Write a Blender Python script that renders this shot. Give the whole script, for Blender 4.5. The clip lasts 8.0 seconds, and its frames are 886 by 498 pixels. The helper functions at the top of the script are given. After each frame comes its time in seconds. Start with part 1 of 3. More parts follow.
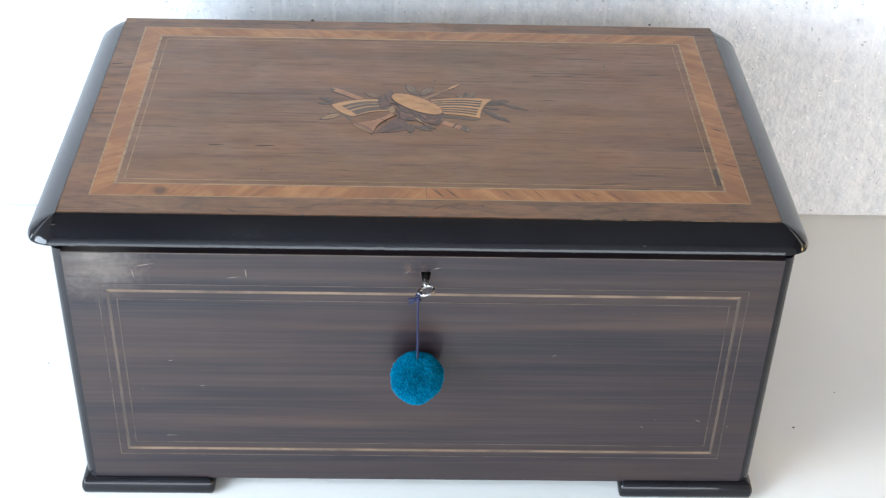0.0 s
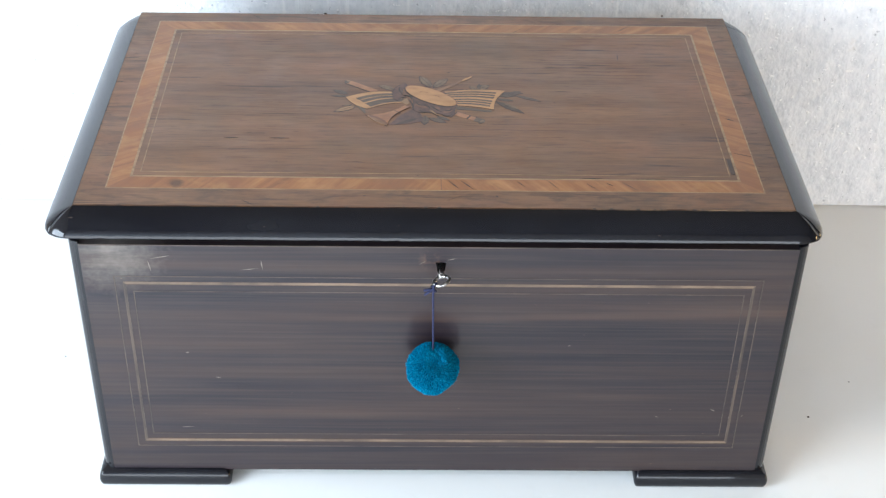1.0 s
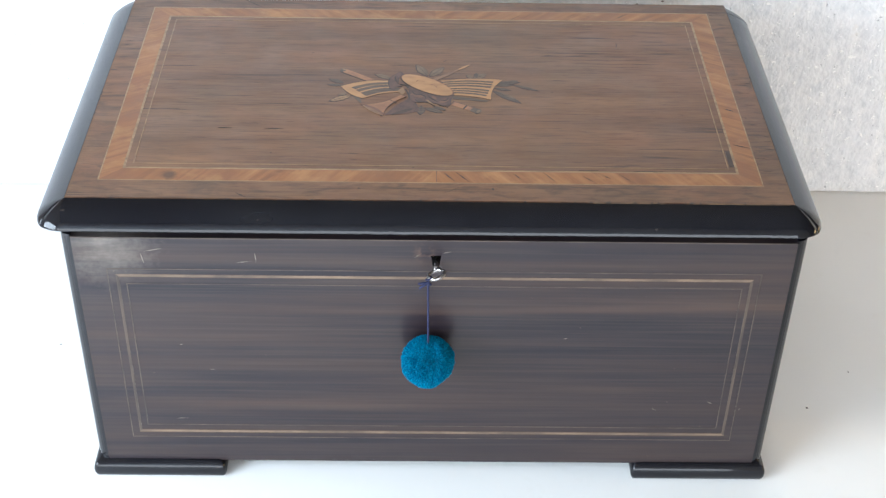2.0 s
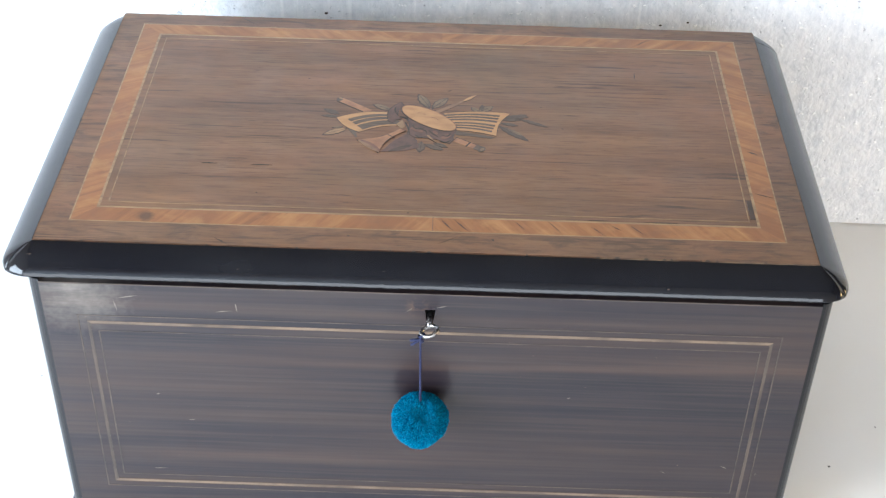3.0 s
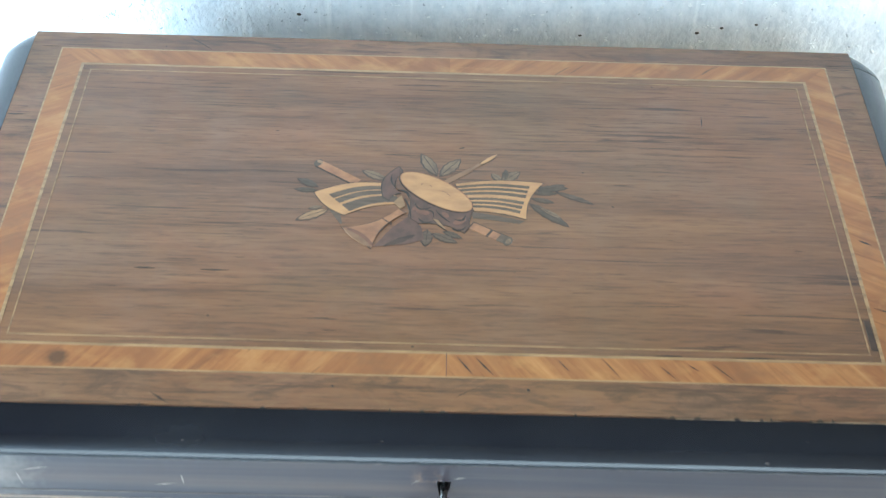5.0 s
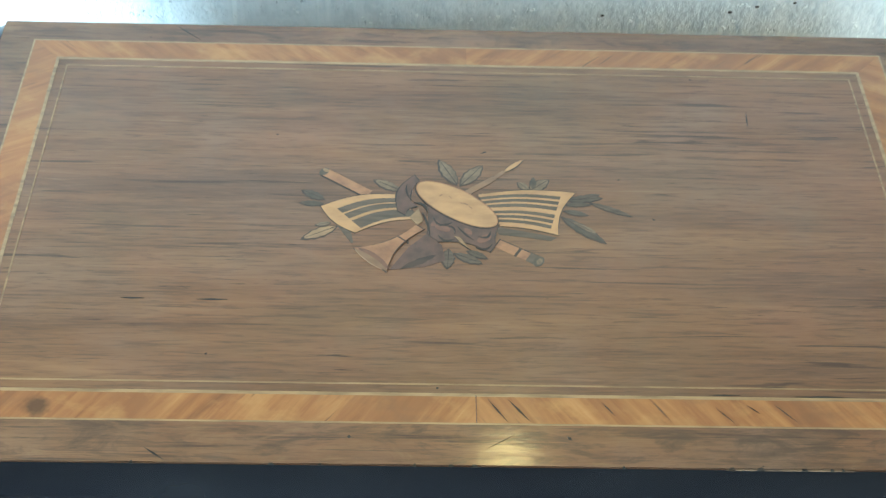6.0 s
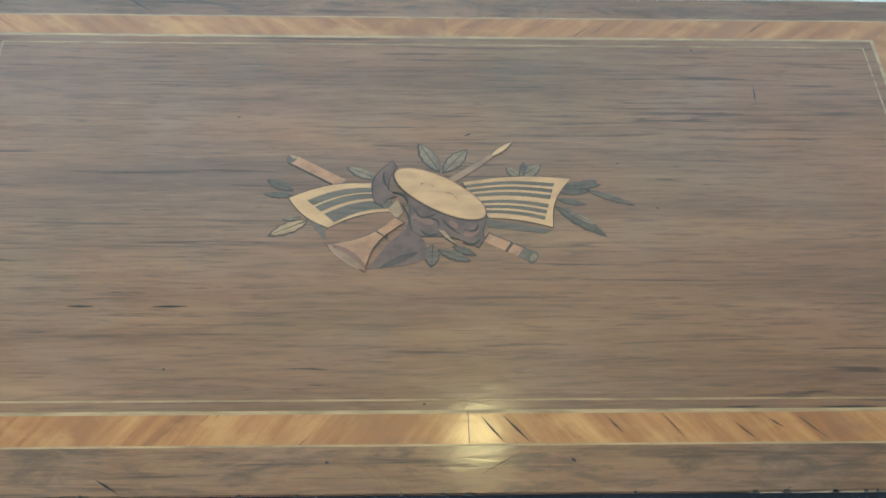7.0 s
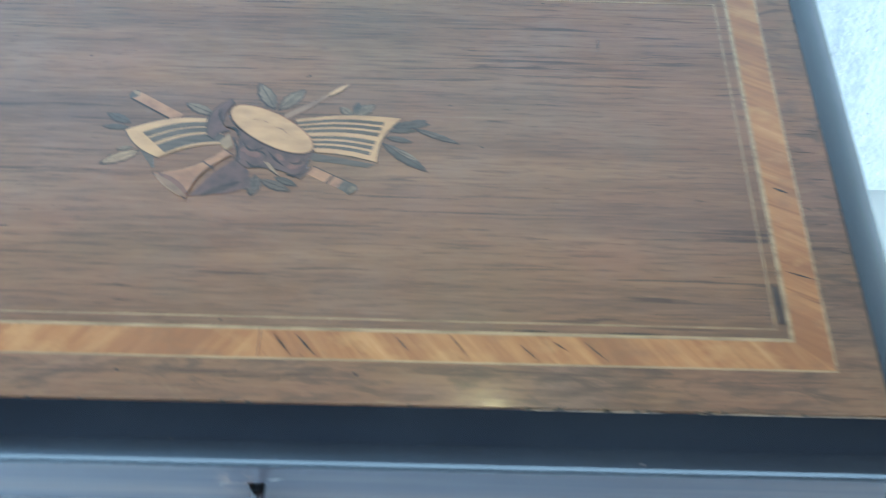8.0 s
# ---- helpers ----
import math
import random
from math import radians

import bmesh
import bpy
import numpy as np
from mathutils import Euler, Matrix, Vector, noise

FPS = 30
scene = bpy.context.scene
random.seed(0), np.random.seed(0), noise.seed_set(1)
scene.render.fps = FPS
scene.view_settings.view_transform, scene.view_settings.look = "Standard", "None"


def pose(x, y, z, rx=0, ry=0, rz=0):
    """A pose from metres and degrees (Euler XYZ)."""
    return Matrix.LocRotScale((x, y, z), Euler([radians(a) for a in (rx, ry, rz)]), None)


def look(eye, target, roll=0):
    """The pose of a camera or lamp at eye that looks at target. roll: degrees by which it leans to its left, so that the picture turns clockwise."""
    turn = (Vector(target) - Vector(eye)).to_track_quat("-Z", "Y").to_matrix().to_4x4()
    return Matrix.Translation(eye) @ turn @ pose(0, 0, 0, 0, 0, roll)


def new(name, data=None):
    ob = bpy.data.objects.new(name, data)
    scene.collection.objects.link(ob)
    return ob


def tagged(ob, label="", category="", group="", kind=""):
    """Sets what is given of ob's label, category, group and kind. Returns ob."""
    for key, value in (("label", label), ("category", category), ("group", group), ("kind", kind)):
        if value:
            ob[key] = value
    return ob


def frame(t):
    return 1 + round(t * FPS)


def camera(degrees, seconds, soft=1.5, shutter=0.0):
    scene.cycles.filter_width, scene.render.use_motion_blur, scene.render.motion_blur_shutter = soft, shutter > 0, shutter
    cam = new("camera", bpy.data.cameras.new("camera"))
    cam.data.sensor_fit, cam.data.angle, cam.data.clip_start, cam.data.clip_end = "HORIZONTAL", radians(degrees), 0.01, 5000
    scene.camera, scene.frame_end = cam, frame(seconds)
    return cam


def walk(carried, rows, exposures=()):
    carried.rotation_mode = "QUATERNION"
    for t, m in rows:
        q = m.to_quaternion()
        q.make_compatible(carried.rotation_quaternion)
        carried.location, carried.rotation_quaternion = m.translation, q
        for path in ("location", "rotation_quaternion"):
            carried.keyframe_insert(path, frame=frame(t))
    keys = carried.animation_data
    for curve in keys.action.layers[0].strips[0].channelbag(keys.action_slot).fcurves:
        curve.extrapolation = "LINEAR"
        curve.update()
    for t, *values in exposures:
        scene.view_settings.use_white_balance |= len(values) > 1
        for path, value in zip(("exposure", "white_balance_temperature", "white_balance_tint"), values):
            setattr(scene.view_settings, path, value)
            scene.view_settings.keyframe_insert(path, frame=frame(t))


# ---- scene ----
cam = camera(35.0, 8.0, soft=1.25, shutter=0.5)
PATH = [
    (0, (-0.0103, -0.6838, 0.6831), (0.0066, -0.1977, 0.3318), 1.93),
    (0.5, (-0.0148, -0.6866, 0.6835), (-0.0017, -0.1999, 0.3327), 1.64),
    (1, (-0.0127, -0.6881, 0.6824), (-0.0005, -0.203, 0.3296), 1.29),
    (2.3, (-0.0003, -0.6575, 0.6918), (0.0072, -0.181, 0.3273), 1.25),
    (2.5, (0.005, -0.6407, 0.6924), (0.007, -0.1642, 0.3278), 1.20),
    (3, (0.0148, -0.5968, 0.6902), (0.0107, -0.1275, 0.3163), 1.55),
    (3.5, (0.0351, -0.5514, 0.6832), (0.0191, -0.0871, 0.3035), 1.63),
    (4, (0.0278, -0.4958, 0.6739), (0.0112, -0.0356, 0.2893), 1.86),
    (4.5, (0.0168, -0.4227, 0.6655), (0.0137, 0.0274, 0.2688), 1.39),
    (5, (-0.0053, -0.359, 0.6505), (0.0008, 0.0722, 0.2333), 2.06),
    (5.2, (-0.009, -0.3408, 0.6496), (0.0007, 0.0889, 0.2309), 2.23),
    (6.3, (-0.0277, -0.2683, 0.615), (-0.006, 0.1373, 0.1734), 2.92),
    (6.5, (-0.0292, -0.2542, 0.609), (-0.0015, 0.1475, 0.1641), 3.33),
    (7, (-0.0302, -0.2381, 0.5946), (0.0023, 0.1615, 0.1482), 3.48),
    (7.5, (-0.0045, -0.2392, 0.5771), (0.0225, 0.1619, 0.1316), 2.51),
    (8, (0.0608, -0.2751, 0.5865), (0.0662, 0.132, 0.1458), 1.98),
]
EXPOSURES = [(0.0, -0.53, 6080, 10), (2.5, -0.46, 6080, 10), (3.5, -0.12, 6030, 9), (4.5, 0.03, 5660, 2), (5.2, 0.0, 5250, -6), (6.3, 0.0, 5230, -13),
             (7.0, -0.02, 4900, -12), (7.5, 0.0, 4600, -11), (8.0, 0.13, 4410, -9)]
walk(cam, [(t, look(eye, target, roll)) for t, eye, target, roll in PATH], EXPOSURES)

# ---------------------------------------------------------------- light
world = bpy.data.worlds.new("sky")
scene.world = world
world.use_nodes = True
wn = world.node_tree
sky = wn.nodes.new("ShaderNodeTexSky")
sky.sky_type, sky.sun_disc, sky.sun_elevation, sky.sun_rotation = "NISHITA", False, radians(35), radians(250)
wn.links.new(sky.outputs[0], wn.nodes["Background"].inputs[0])
wn.nodes["Background"].inputs[1].default_value = 0.1


def area_lamp(name, eye, target, wide, high, watts, colour):
    lamp = bpy.data.lights.new(name, "AREA")
    lamp.shape, lamp.size, lamp.size_y, lamp.energy, lamp.color = "RECTANGLE", wide, high, watts, colour
    ob = new(name, lamp)
    ob.matrix_world = look(eye, target)
    return ob


# daylight in the three window openings, and one warm bulb high behind the foam board
area_lamp("window_light_west", (-0.83, -0.64, 0.44), (0.0, -0.64, 0.44), 0.8, 0.6, 52.0, (0.80, 0.91, 1.0))
area_lamp("window_light_south", (-0.105, -1.18, 0.20), (-0.105, 0.0, 0.20), 1.43, 0.44, 21.0, (0.93, 0.97, 1.0))
area_lamp("window_light_east", (1.88, 0.02, 0.21), (0.0, 0.02, 0.21), 0.9, 0.42, 34.0, (1.0, 0.67, 0.32))
bulb = bpy.data.lights.new("ceiling_bulb", "POINT")
bulb.energy, bulb.shadow_soft_size, bulb.color = 19.0, 0.034, (1.0, 0.66, 0.24)
new("ceiling_bulb", bulb).location = (0.16, 1.11, 1.81)

# ---------------------------------------------------------------- sizes
TOP = 0.2120            # height of the lid's top
HALF = 0.2150           # half the width of the veneered top
BACK = 0.2520           # back edge of the lid; its front veneer edge is y = 0
FRONT = -0.0092         # front face of the body
BL, BR = -0.2196, 0.2255    # sides of the body
WALL = 0.3290           # front face of the foam board
TABLE = -0.0075         # height of the table top; the underside of the body is z = 0.004


# ---------------------------------------------------------------- materials
class Nodes:
    def __init__(self, name):
        self.mat = bpy.data.materials.new(name)
        self.mat.use_nodes = True
        self.tree = self.mat.node_tree
        self.bsdf = self.tree.nodes["Principled BSDF"]
        self.coord = self.tree.nodes.new("ShaderNodeTexCoord").outputs["Object"]

    def add(self, kind, **values):
        n = self.tree.nodes.new(kind)
        for key, v in values.items():
            n.inputs[key].default_value = v
        return n

    def link(self, a, b):
        self.tree.links.new(a, b)

    def mapped(self, scale, turn=0.0, shift=(0, 0, 0)):
        """Object coordinates, turned about z and then stretched."""
        t = self.add("ShaderNodeMapping", Rotation=(0, 0, radians(turn)))
        m = self.add("ShaderNodeMapping", Scale=scale, Location=shift)
        self.link(self.coord, t.inputs["Vector"])
        self.link(t.outputs[0], m.inputs["Vector"])
        return m.outputs[0]

    def noise(self, vector, scale=1.0, detail=4.0, rough=0.55, distort=0.0):
        n = self.add("ShaderNodeTexNoise", Scale=scale, Detail=detail, Roughness=rough, Distortion=distort)
        self.link(vector, n.inputs["Vector"])
        return n.outputs["Fac"]

    def ramp(self, fac, *stops):
        r = self.tree.nodes.new("ShaderNodeValToRGB")
        while len(r.color_ramp.elements) < len(stops):
            r.color_ramp.elements.new(0.5)
        for e, (at, c) in zip(r.color_ramp.elements, stops):
            e.position = at
            e.color = (*c, 1) if not isinstance(c, float) else (c, c, c, 1)
        self.link(fac, r.inputs[0])
        return r.outputs[0]

    def mix(self, fac, a, b, how="MIX"):
        m = self.tree.nodes.new("ShaderNodeMix")
        m.data_type, m.blend_type = "RGBA", how
        for socket, v in ((m.inputs[0], fac), (m.inputs[6], a), (m.inputs[7], b)):
            if isinstance(v, (int, float)):
                socket.default_value = v
            elif isinstance(v, tuple):
                socket.default_value = (*v, 1)
            else:
                self.link(v, socket)
        return m.outputs[2]

    def math(self, how, a, b=0.0):
        m = self.tree.nodes.new("ShaderNodeMath")
        m.operation = how
        for socket, v in ((m.inputs[0], a), (m.inputs[1], b)):
            if isinstance(v, (int, float)):
                socket.default_value = v
            else:
                self.link(v, socket)
        return m.outputs[0]

    def spot(self, centre, size, soft=0.6):
        """1 inside a stain of that size round a point, with a soft, uneven edge."""
        v = self.add("ShaderNodeVectorMath")
        v.operation = "DISTANCE"
        self.link(self.coord, v.inputs[0])
        v.inputs[1].default_value = centre
        wobble = self.math("MULTIPLY", self.noise(self.coord, 260.0, 2.0), size * 0.8)
        d = self.math("ADD", v.outputs["Value"], wobble)
        r = self.add("ShaderNodeMapRange")
        self.link(d, r.inputs[0])
        r.inputs[1].default_value, r.inputs[2].default_value = size * (1.4 - soft), size * 1.4
        r.inputs[3].default_value, r.inputs[4].default_value = 1.0, 0.0
        return r.outputs[0]

    def finish(self, colour, rough, bump=None, strength=0.2, distance=0.0005, coat=0.0, **values):
        b = self.bsdf
        if isinstance(colour, tuple):
            b.inputs["Base Color"].default_value = (*colour, 1)
        else:
            self.link(colour, b.inputs["Base Color"])
        if isinstance(rough, (int, float)):
            b.inputs["Roughness"].default_value = rough
        else:
            self.link(rough, b.inputs["Roughness"])
        if bump is not None:
            n = self.add("ShaderNodeBump", Strength=strength, Distance=distance)
            self.link(bump, n.inputs["Height"])
            self.link(n.outputs[0], b.inputs["Normal"])
        if coat:
            b.inputs["Coat Weight"].default_value, b.inputs["Coat Roughness"].default_value = coat, 0.11 + 0.11 * (coat > 0.4)
            n = self.add("ShaderNodeBump", Strength=0.16, Distance=0.0005)
            self.link(self.noise(self.mapped((55, 135, 110)), 1.0, 3.0), n.inputs["Height"])
            self.link(n.outputs[0], b.inputs["Coat Normal"])
        for key, v in values.items():
            b.inputs[key.replace("_", " ")].default_value = v
        return self.mat


def top_wood(name, mottle):
    """Old rosewood veneer: fine wavering dark lines along x over soft bands, short pores, hazy patches of red and grey."""
    n = Nodes(name)
    streak = n.noise(n.mapped((5, 72, 1), 0.4), 1.0, 6.0, 0.62, 0.6)
    band = n.noise(n.mapped((2.4, 30, 1), 0.2, (1, 5, 0)), 1.0, 4.0, 0.55, 0.4)
    fine = n.noise(n.mapped((52, 640, 1), -0.3), 1.0, 5.0, 0.66, 0.5)
    patch = n.noise(n.mapped((15, 21, 1)), 1.0, 5.0, 0.65)
    warm = n.noise(n.mapped((9, 24, 1), 0.0, (4, 2, 0)), 1.0, 4.0)
    c = n.ramp(streak, (0.26, (0.095, 0.047, 0.025)), (0.44, (0.150, 0.074, 0.035)), (0.58, (0.190, 0.095, 0.044)), (0.78, (0.250, 0.128, 0.059)))
    c = n.mix(n.ramp(warm, (0.40, 0.0), (0.64, 0.55)), c, (0.212, 0.097, 0.051))
    c = n.mix(n.ramp(patch, (0.48, 0.0), (0.66, 0.45)), c, (0.190, 0.114, 0.072))
    tint = n.noise(n.mapped((11, 16, 1), 0.0, (8, 4, 0)), 1.0, 4.0, 0.6)
    c = n.mix(n.ramp(tint, (0.30, 0.45), (0.48, 0.0)), c, (0.132, 0.083, 0.042))
    c = n.mix(n.ramp(tint, (0.54, 0.0), (0.70, 0.40)), c, (0.225, 0.100, 0.056))
    c = n.mix(n.ramp(band, (0.32, 0.50), (0.46, 0.0)), c, (0.080, 0.046, 0.033))
    c = n.mix(n.ramp(fine, (0.33, 0.60), (0.50, 0.0)), c, (0.080, 0.044, 0.029))
    c = n.mix(n.ramp(fine, (0.54, 0.0), (0.70, 0.35)), c, (0.240, 0.132, 0.068))
    lines = n.noise(n.mapped((13, 400, 1), 0.3, (7, 1, 0)), 1.0, 4.0, 0.60, 1.0)
    here = n.ramp(n.noise(n.mapped((7, 22, 1), 0.0, (3, 9, 0)), 1.0, 3.0), (0.36, 0.15), (0.56, 0.9))
    c = n.mix(n.math("MULTIPLY", n.ramp(lines, (0.34, 0.9), (0.42, 0.0)), here), c, (0.052, 0.030, 0.021))
    c = n.mix(n.ramp(lines, (0.62, 0.0), (0.72, 0.30)), c, (0.270, 0.160, 0.080))
    pores = n.ramp(n.noise(n.mapped((66, 900, 1), 0.5), 1.0, 3.0), (0.27, 1.0), (0.35, 0.0))
    keep = n.ramp(n.noise(n.mapped((12, 30, 1), 0.0, (1, 7, 0)), 1.0, 2.0), (0.40, 0.0), (0.60, 0.8))
    c = n.mix(n.math("MULTIPLY", pores, keep), c, (0.030, 0.018, 0.012))
    specks = n.ramp(n.noise(n.mapped((230, 330, 1), 0.0, (2, 8, 0)), 1.0, 1.0), (0.165, 1.0), (0.195, 0.0))
    c = n.mix(specks, c, (0.030, 0.020, 0.016))
    if mottle:
        burl = n.noise(n.mapped((40, 120, 1)), 1.0, 6.0, 0.66, 0.8)
        c = n.mix(n.ramp(burl, (0.36, 0.75), (0.50, 0.0)), c, (0.072, 0.043, 0.027))
        c = n.mix(n.ramp(burl, (0.56, 0.0), (0.72, 0.55)), c, (0.235, 0.136, 0.064))
    rough = n.ramp(n.noise(n.mapped((30, 60, 1)), 1.0, 4.0), (0.3, 0.36), (0.7, 0.54))
    return n.finish(c, rough, n.math("SUBTRACT", n.math("ADD", fine, lines), pores), 0.14, 0.0003, coat=0.11, Specular_IOR_Level=0.25)


def front_wood():
    """Dark polished veneer: long purple-brown bands and fine pale streaks along x."""
    n = Nodes("rosewood_front")
    band = n.noise(n.mapped((1.6, 1, 62)), 1.0, 4.0, 0.6, 0.3)
    fine = n.noise(n.mapped((7, 1, 420)), 1.0, 4.0, 0.6)
    c = n.ramp(band, (0.34, (0.006, 0.0042, 0.0085)), (0.44, (0.0110, 0.0073, 0.0110)), (0.56, (0.0215, 0.0128, 0.0128)), (0.72, (0.044, 0.0245, 0.0190)))
    c = n.mix(n.ramp(fine, (0.45, 0.0), (0.75, 0.5)), c, (0.045, 0.031, 0.024))
    # Pale patch at the top left: the window's sheen put into the colour.
    sheen = n.noise(n.mapped((26, 1, 150), 0.0, (2.2, 0, 0.4)), 1.0, 5.0, 0.65)
    c = n.mix(n.math("MULTIPLY", n.ramp(sheen, (0.30, 0.15), (0.66, 0.7)), n.spot((-0.195, FRONT, 0.186), 0.036, 1.3)), c, (0.190, 0.165, 0.138))
    smudge = n.noise(n.mapped((180, 1, 220), 0.0, (1, 0, 3)), 1.0, 3.0)
    c = n.mix(n.math("MULTIPLY", n.ramp(smudge, (0.48, 0.0), (0.60, 0.8)), n.spot((-0.003, FRONT, 0.180), 0.0085, 1.0)), c, (0.085, 0.046, 0.028))
    specks = n.ramp(n.noise(n.mapped((260, 1, 420)), 1.0, 2.0), (0.76, 0.0), (0.80, 0.6))
    c = n.mix(specks, c, (0.276, 0.180, 0.119))
    rough = n.ramp(n.noise(n.mapped((20, 1, 60)), 1.0, 4.0), (0.3, 0.36), (0.7, 0.48))
    return n.finish(c, rough, fine, 0.06, 0.0003, coat=0.42, Specular_IOR_Level=0.30)


def crossband(name, angle, stain=None):
    """Orange tulipwood banding with slanting figure, paler flecks and dark slanting cuts."""
    n = Nodes(name)
    streak = n.noise(n.mapped((170, 16, 1), angle), 1.0, 5.0, 0.65, 0.6)
    wide = n.noise(n.mapped((46, 10, 1), angle, (3.1, 0, 0)), 1.0, 4.0, 0.6)
    cloud = n.noise(n.mapped((34, 52, 1), 0.0, (6, 3, 0)), 1.0, 5.0, 0.65)
    c = n.ramp(streak, (0.28, (0.170, 0.068, 0.026)), (0.45, (0.280, 0.116, 0.039)), (0.60, (0.350, 0.154, 0.052)), (0.76, (0.450, 0.226, 0.084)))
    c = n.mix(n.ramp(wide, (0.42, 0.0), (0.62, 0.75)), c, (0.205, 0.084, 0.033))
    c = n.mix(n.ramp(cloud, (0.52, 0.0), (0.70, 0.55)), c, (0.450, 0.230, 0.080))
    c = n.mix(n.ramp(cloud, (0.30, 0.55), (0.44, 0.0)), c, (0.170, 0.083, 0.040))
    nick = n.ramp(n.noise(n.mapped((400, 22, 1), angle), 1.0, 3.0, 0.6, 0.4), (0.27, 1.0), (0.34, 0.0))
    here = n.ramp(n.noise(n.mapped((26, 26, 1), 0.0, (2, 5, 0)), 1.0, 2.0), (0.44, 0.0), (0.58, 0.9))
    c = n.mix(n.math("MULTIPLY", nick, here), c, (0.070, 0.038, 0.021))
    if stain:
        c = n.mix(n.math("MULTIPLY", n.spot(*stain), 0.8), c, (0.055, 0.030, 0.018))
    rough = n.ramp(n.noise(n.mapped((40, 40, 1)), 1.0, 4.0), (0.3, 0.34), (0.7, 0.50))
    return n.finish(c, rough, n.math("SUBTRACT", streak, nick), 0.12, 0.0003, coat=0.11, Specular_IOR_Level=0.25)


def plain_wood(name, colour, dark, scale=(60, 300, 300), rough=0.42):
    n = Nodes(name)
    g = n.noise(n.mapped(scale), 1.0, 4.0, 0.6)
    return n.finish(n.mix(n.ramp(g, (0.34, 1.0), (0.60, 0.0)), colour, dark), rough, g, 0.06, 0.0003, Specular_IOR_Level=0.30)


def ebonised():
    """Black lacquer, a little worn, with pale chips."""
    n = Nodes("black_lacquer")
    big = n.noise(n.mapped((14, 30, 30)), 1.0, 4.0)
    chips = n.ramp(n.noise(n.mapped((120, 420, 420)), 1.0, 3.0), (0.74, 0.0), (0.77, 0.7))
    c = n.mix(n.ramp(big, (0.4, 0.0), (0.7, 1.0)), (0.005, 0.005, 0.007), (0.009, 0.009, 0.011))
    c = n.mix(chips, c, (0.12, 0.09, 0.07))
    rough = n.ramp(n.noise(n.mapped((90, 260, 260)), 1.0, 4.0, 0.65), (0.35, 0.07), (0.60, 0.13), (0.80, 0.24))
    return n.finish(c, rough, n.noise(n.mapped((35, 120, 120)), 1.0, 3.0), 0.08, 0.0006, Specular_IOR_Level=0.34)


def foam():
    """Expanded polystyrene: pressed beads, dents, small sharp pits, faint vertical cutting marks."""
    n = Nodes("polystyrene")
    v = n.add("ShaderNodeTexVoronoi", Scale=270.0, Randomness=1.0)
    n.link(n.coord, v.inputs["Vector"])
    bead = v.outputs["Distance"]
    grain = n.noise(n.coord, 520.0, 3.0)
    dents = n.noise(n.mapped((120, 120, 95), 0.0, (4, 0, 1)), 1.0, 4.0, 0.65)
    streak = n.noise(n.mapped((150, 1, 5)), 1.0, 4.0, 0.6)
    scores = n.ramp(n.noise(n.mapped((210, 1, 9), 0.0, (2, 0, 5)), 1.0, 2.0), (0.64, 0.0), (0.74, 1.0))
    pits = n.ramp(n.noise(n.mapped((260, 260, 210)), 1.0, 2.0), (0.24, 1.0), (0.31, 0.0))
    glints = n.ramp(n.noise(n.mapped((170, 170, 200), 0.0, (5, 1, 2)), 1.0, 2.0), (0.65, 0.0), (0.70, 1.0))
    # Relief light put into colour: dents and pits darker and bluer, glints near white.
    c = n.ramp(dents, (0.30, (0.66, 0.685, 0.72)), (0.50, (0.78, 0.797, 0.825)), (0.70, (0.86, 0.87, 0.89)))
    c = n.mix(n.ramp(streak, (0.46, 0.0), (0.72, 0.5)), c, (0.86, 0.87, 0.89))
    c = n.mix(pits, c, (0.48, 0.49, 0.53))
    c = n.mix(n.math("MAXIMUM", glints, n.math("MULTIPLY", scores, 0.6)), c, (0.96, 0.965, 0.97))
    dirt = n.ramp(n.noise(n.coord, 40.0, 4.0), (0.68, 0.0), (0.76, 0.30))
    c = n.mix(dirt, c, (0.62, 0.56, 0.48))
    h = n.math("SUBTRACT", n.math("ADD", n.math("MULTIPLY", grain, 0.25), n.math("MULTIPLY", dents, 1.5)), n.math("MULTIPLY", bead, 0.45))
    h = n.math("ADD", n.math("SUBTRACT", h, n.math("MULTIPLY", pits, 0.8)), n.math("ADD", n.math("MULTIPLY", streak, 0.5), n.math("MULTIPLY", glints, 0.8)))
    return n.finish(c, 0.40, h, 0.75, 0.0016, Specular_IOR_Level=0.5)


def white_laminate():
    n = Nodes("white_laminate")
    a = n.noise(n.coord, 4.0, 4.0)
    b = n.noise(n.coord, 60.0, 3.0)
    c = n.mix(n.ramp(a, (0.35, 0.0), (0.7, 1.0)), (0.80, 0.795, 0.77), (0.76, 0.755, 0.725))
    c = n.mix(n.ramp(b, (0.62, 0.0), (0.80, 0.15)), c, (0.66, 0.64, 0.58))
    return n.finish(c, 0.38, b, 0.03, 0.0005)


def paint(name, colour):
    n = Nodes(name)
    a = n.noise(n.coord, 2.0, 5.0)
    return n.finish(n.mix(n.ramp(a, (0.3, 0.0), (0.7, 1.0)), colour, tuple(0.85 * v for v in colour)), 0.8)


def wool():
    n = Nodes("teal_wool")
    info = n.tree.nodes.new("ShaderNodeNewGeometry").outputs["Random Per Island"]
    c = n.ramp(info, (0.0, (0.001, 0.060, 0.120)), (0.25, (0.001, 0.105, 0.195)), (0.7, (0.001, 0.150, 0.270)), (1.0, (0.006, 0.250, 0.400)))
    return n.finish(c, 0.9, None, Specular_IOR_Level=0.1)


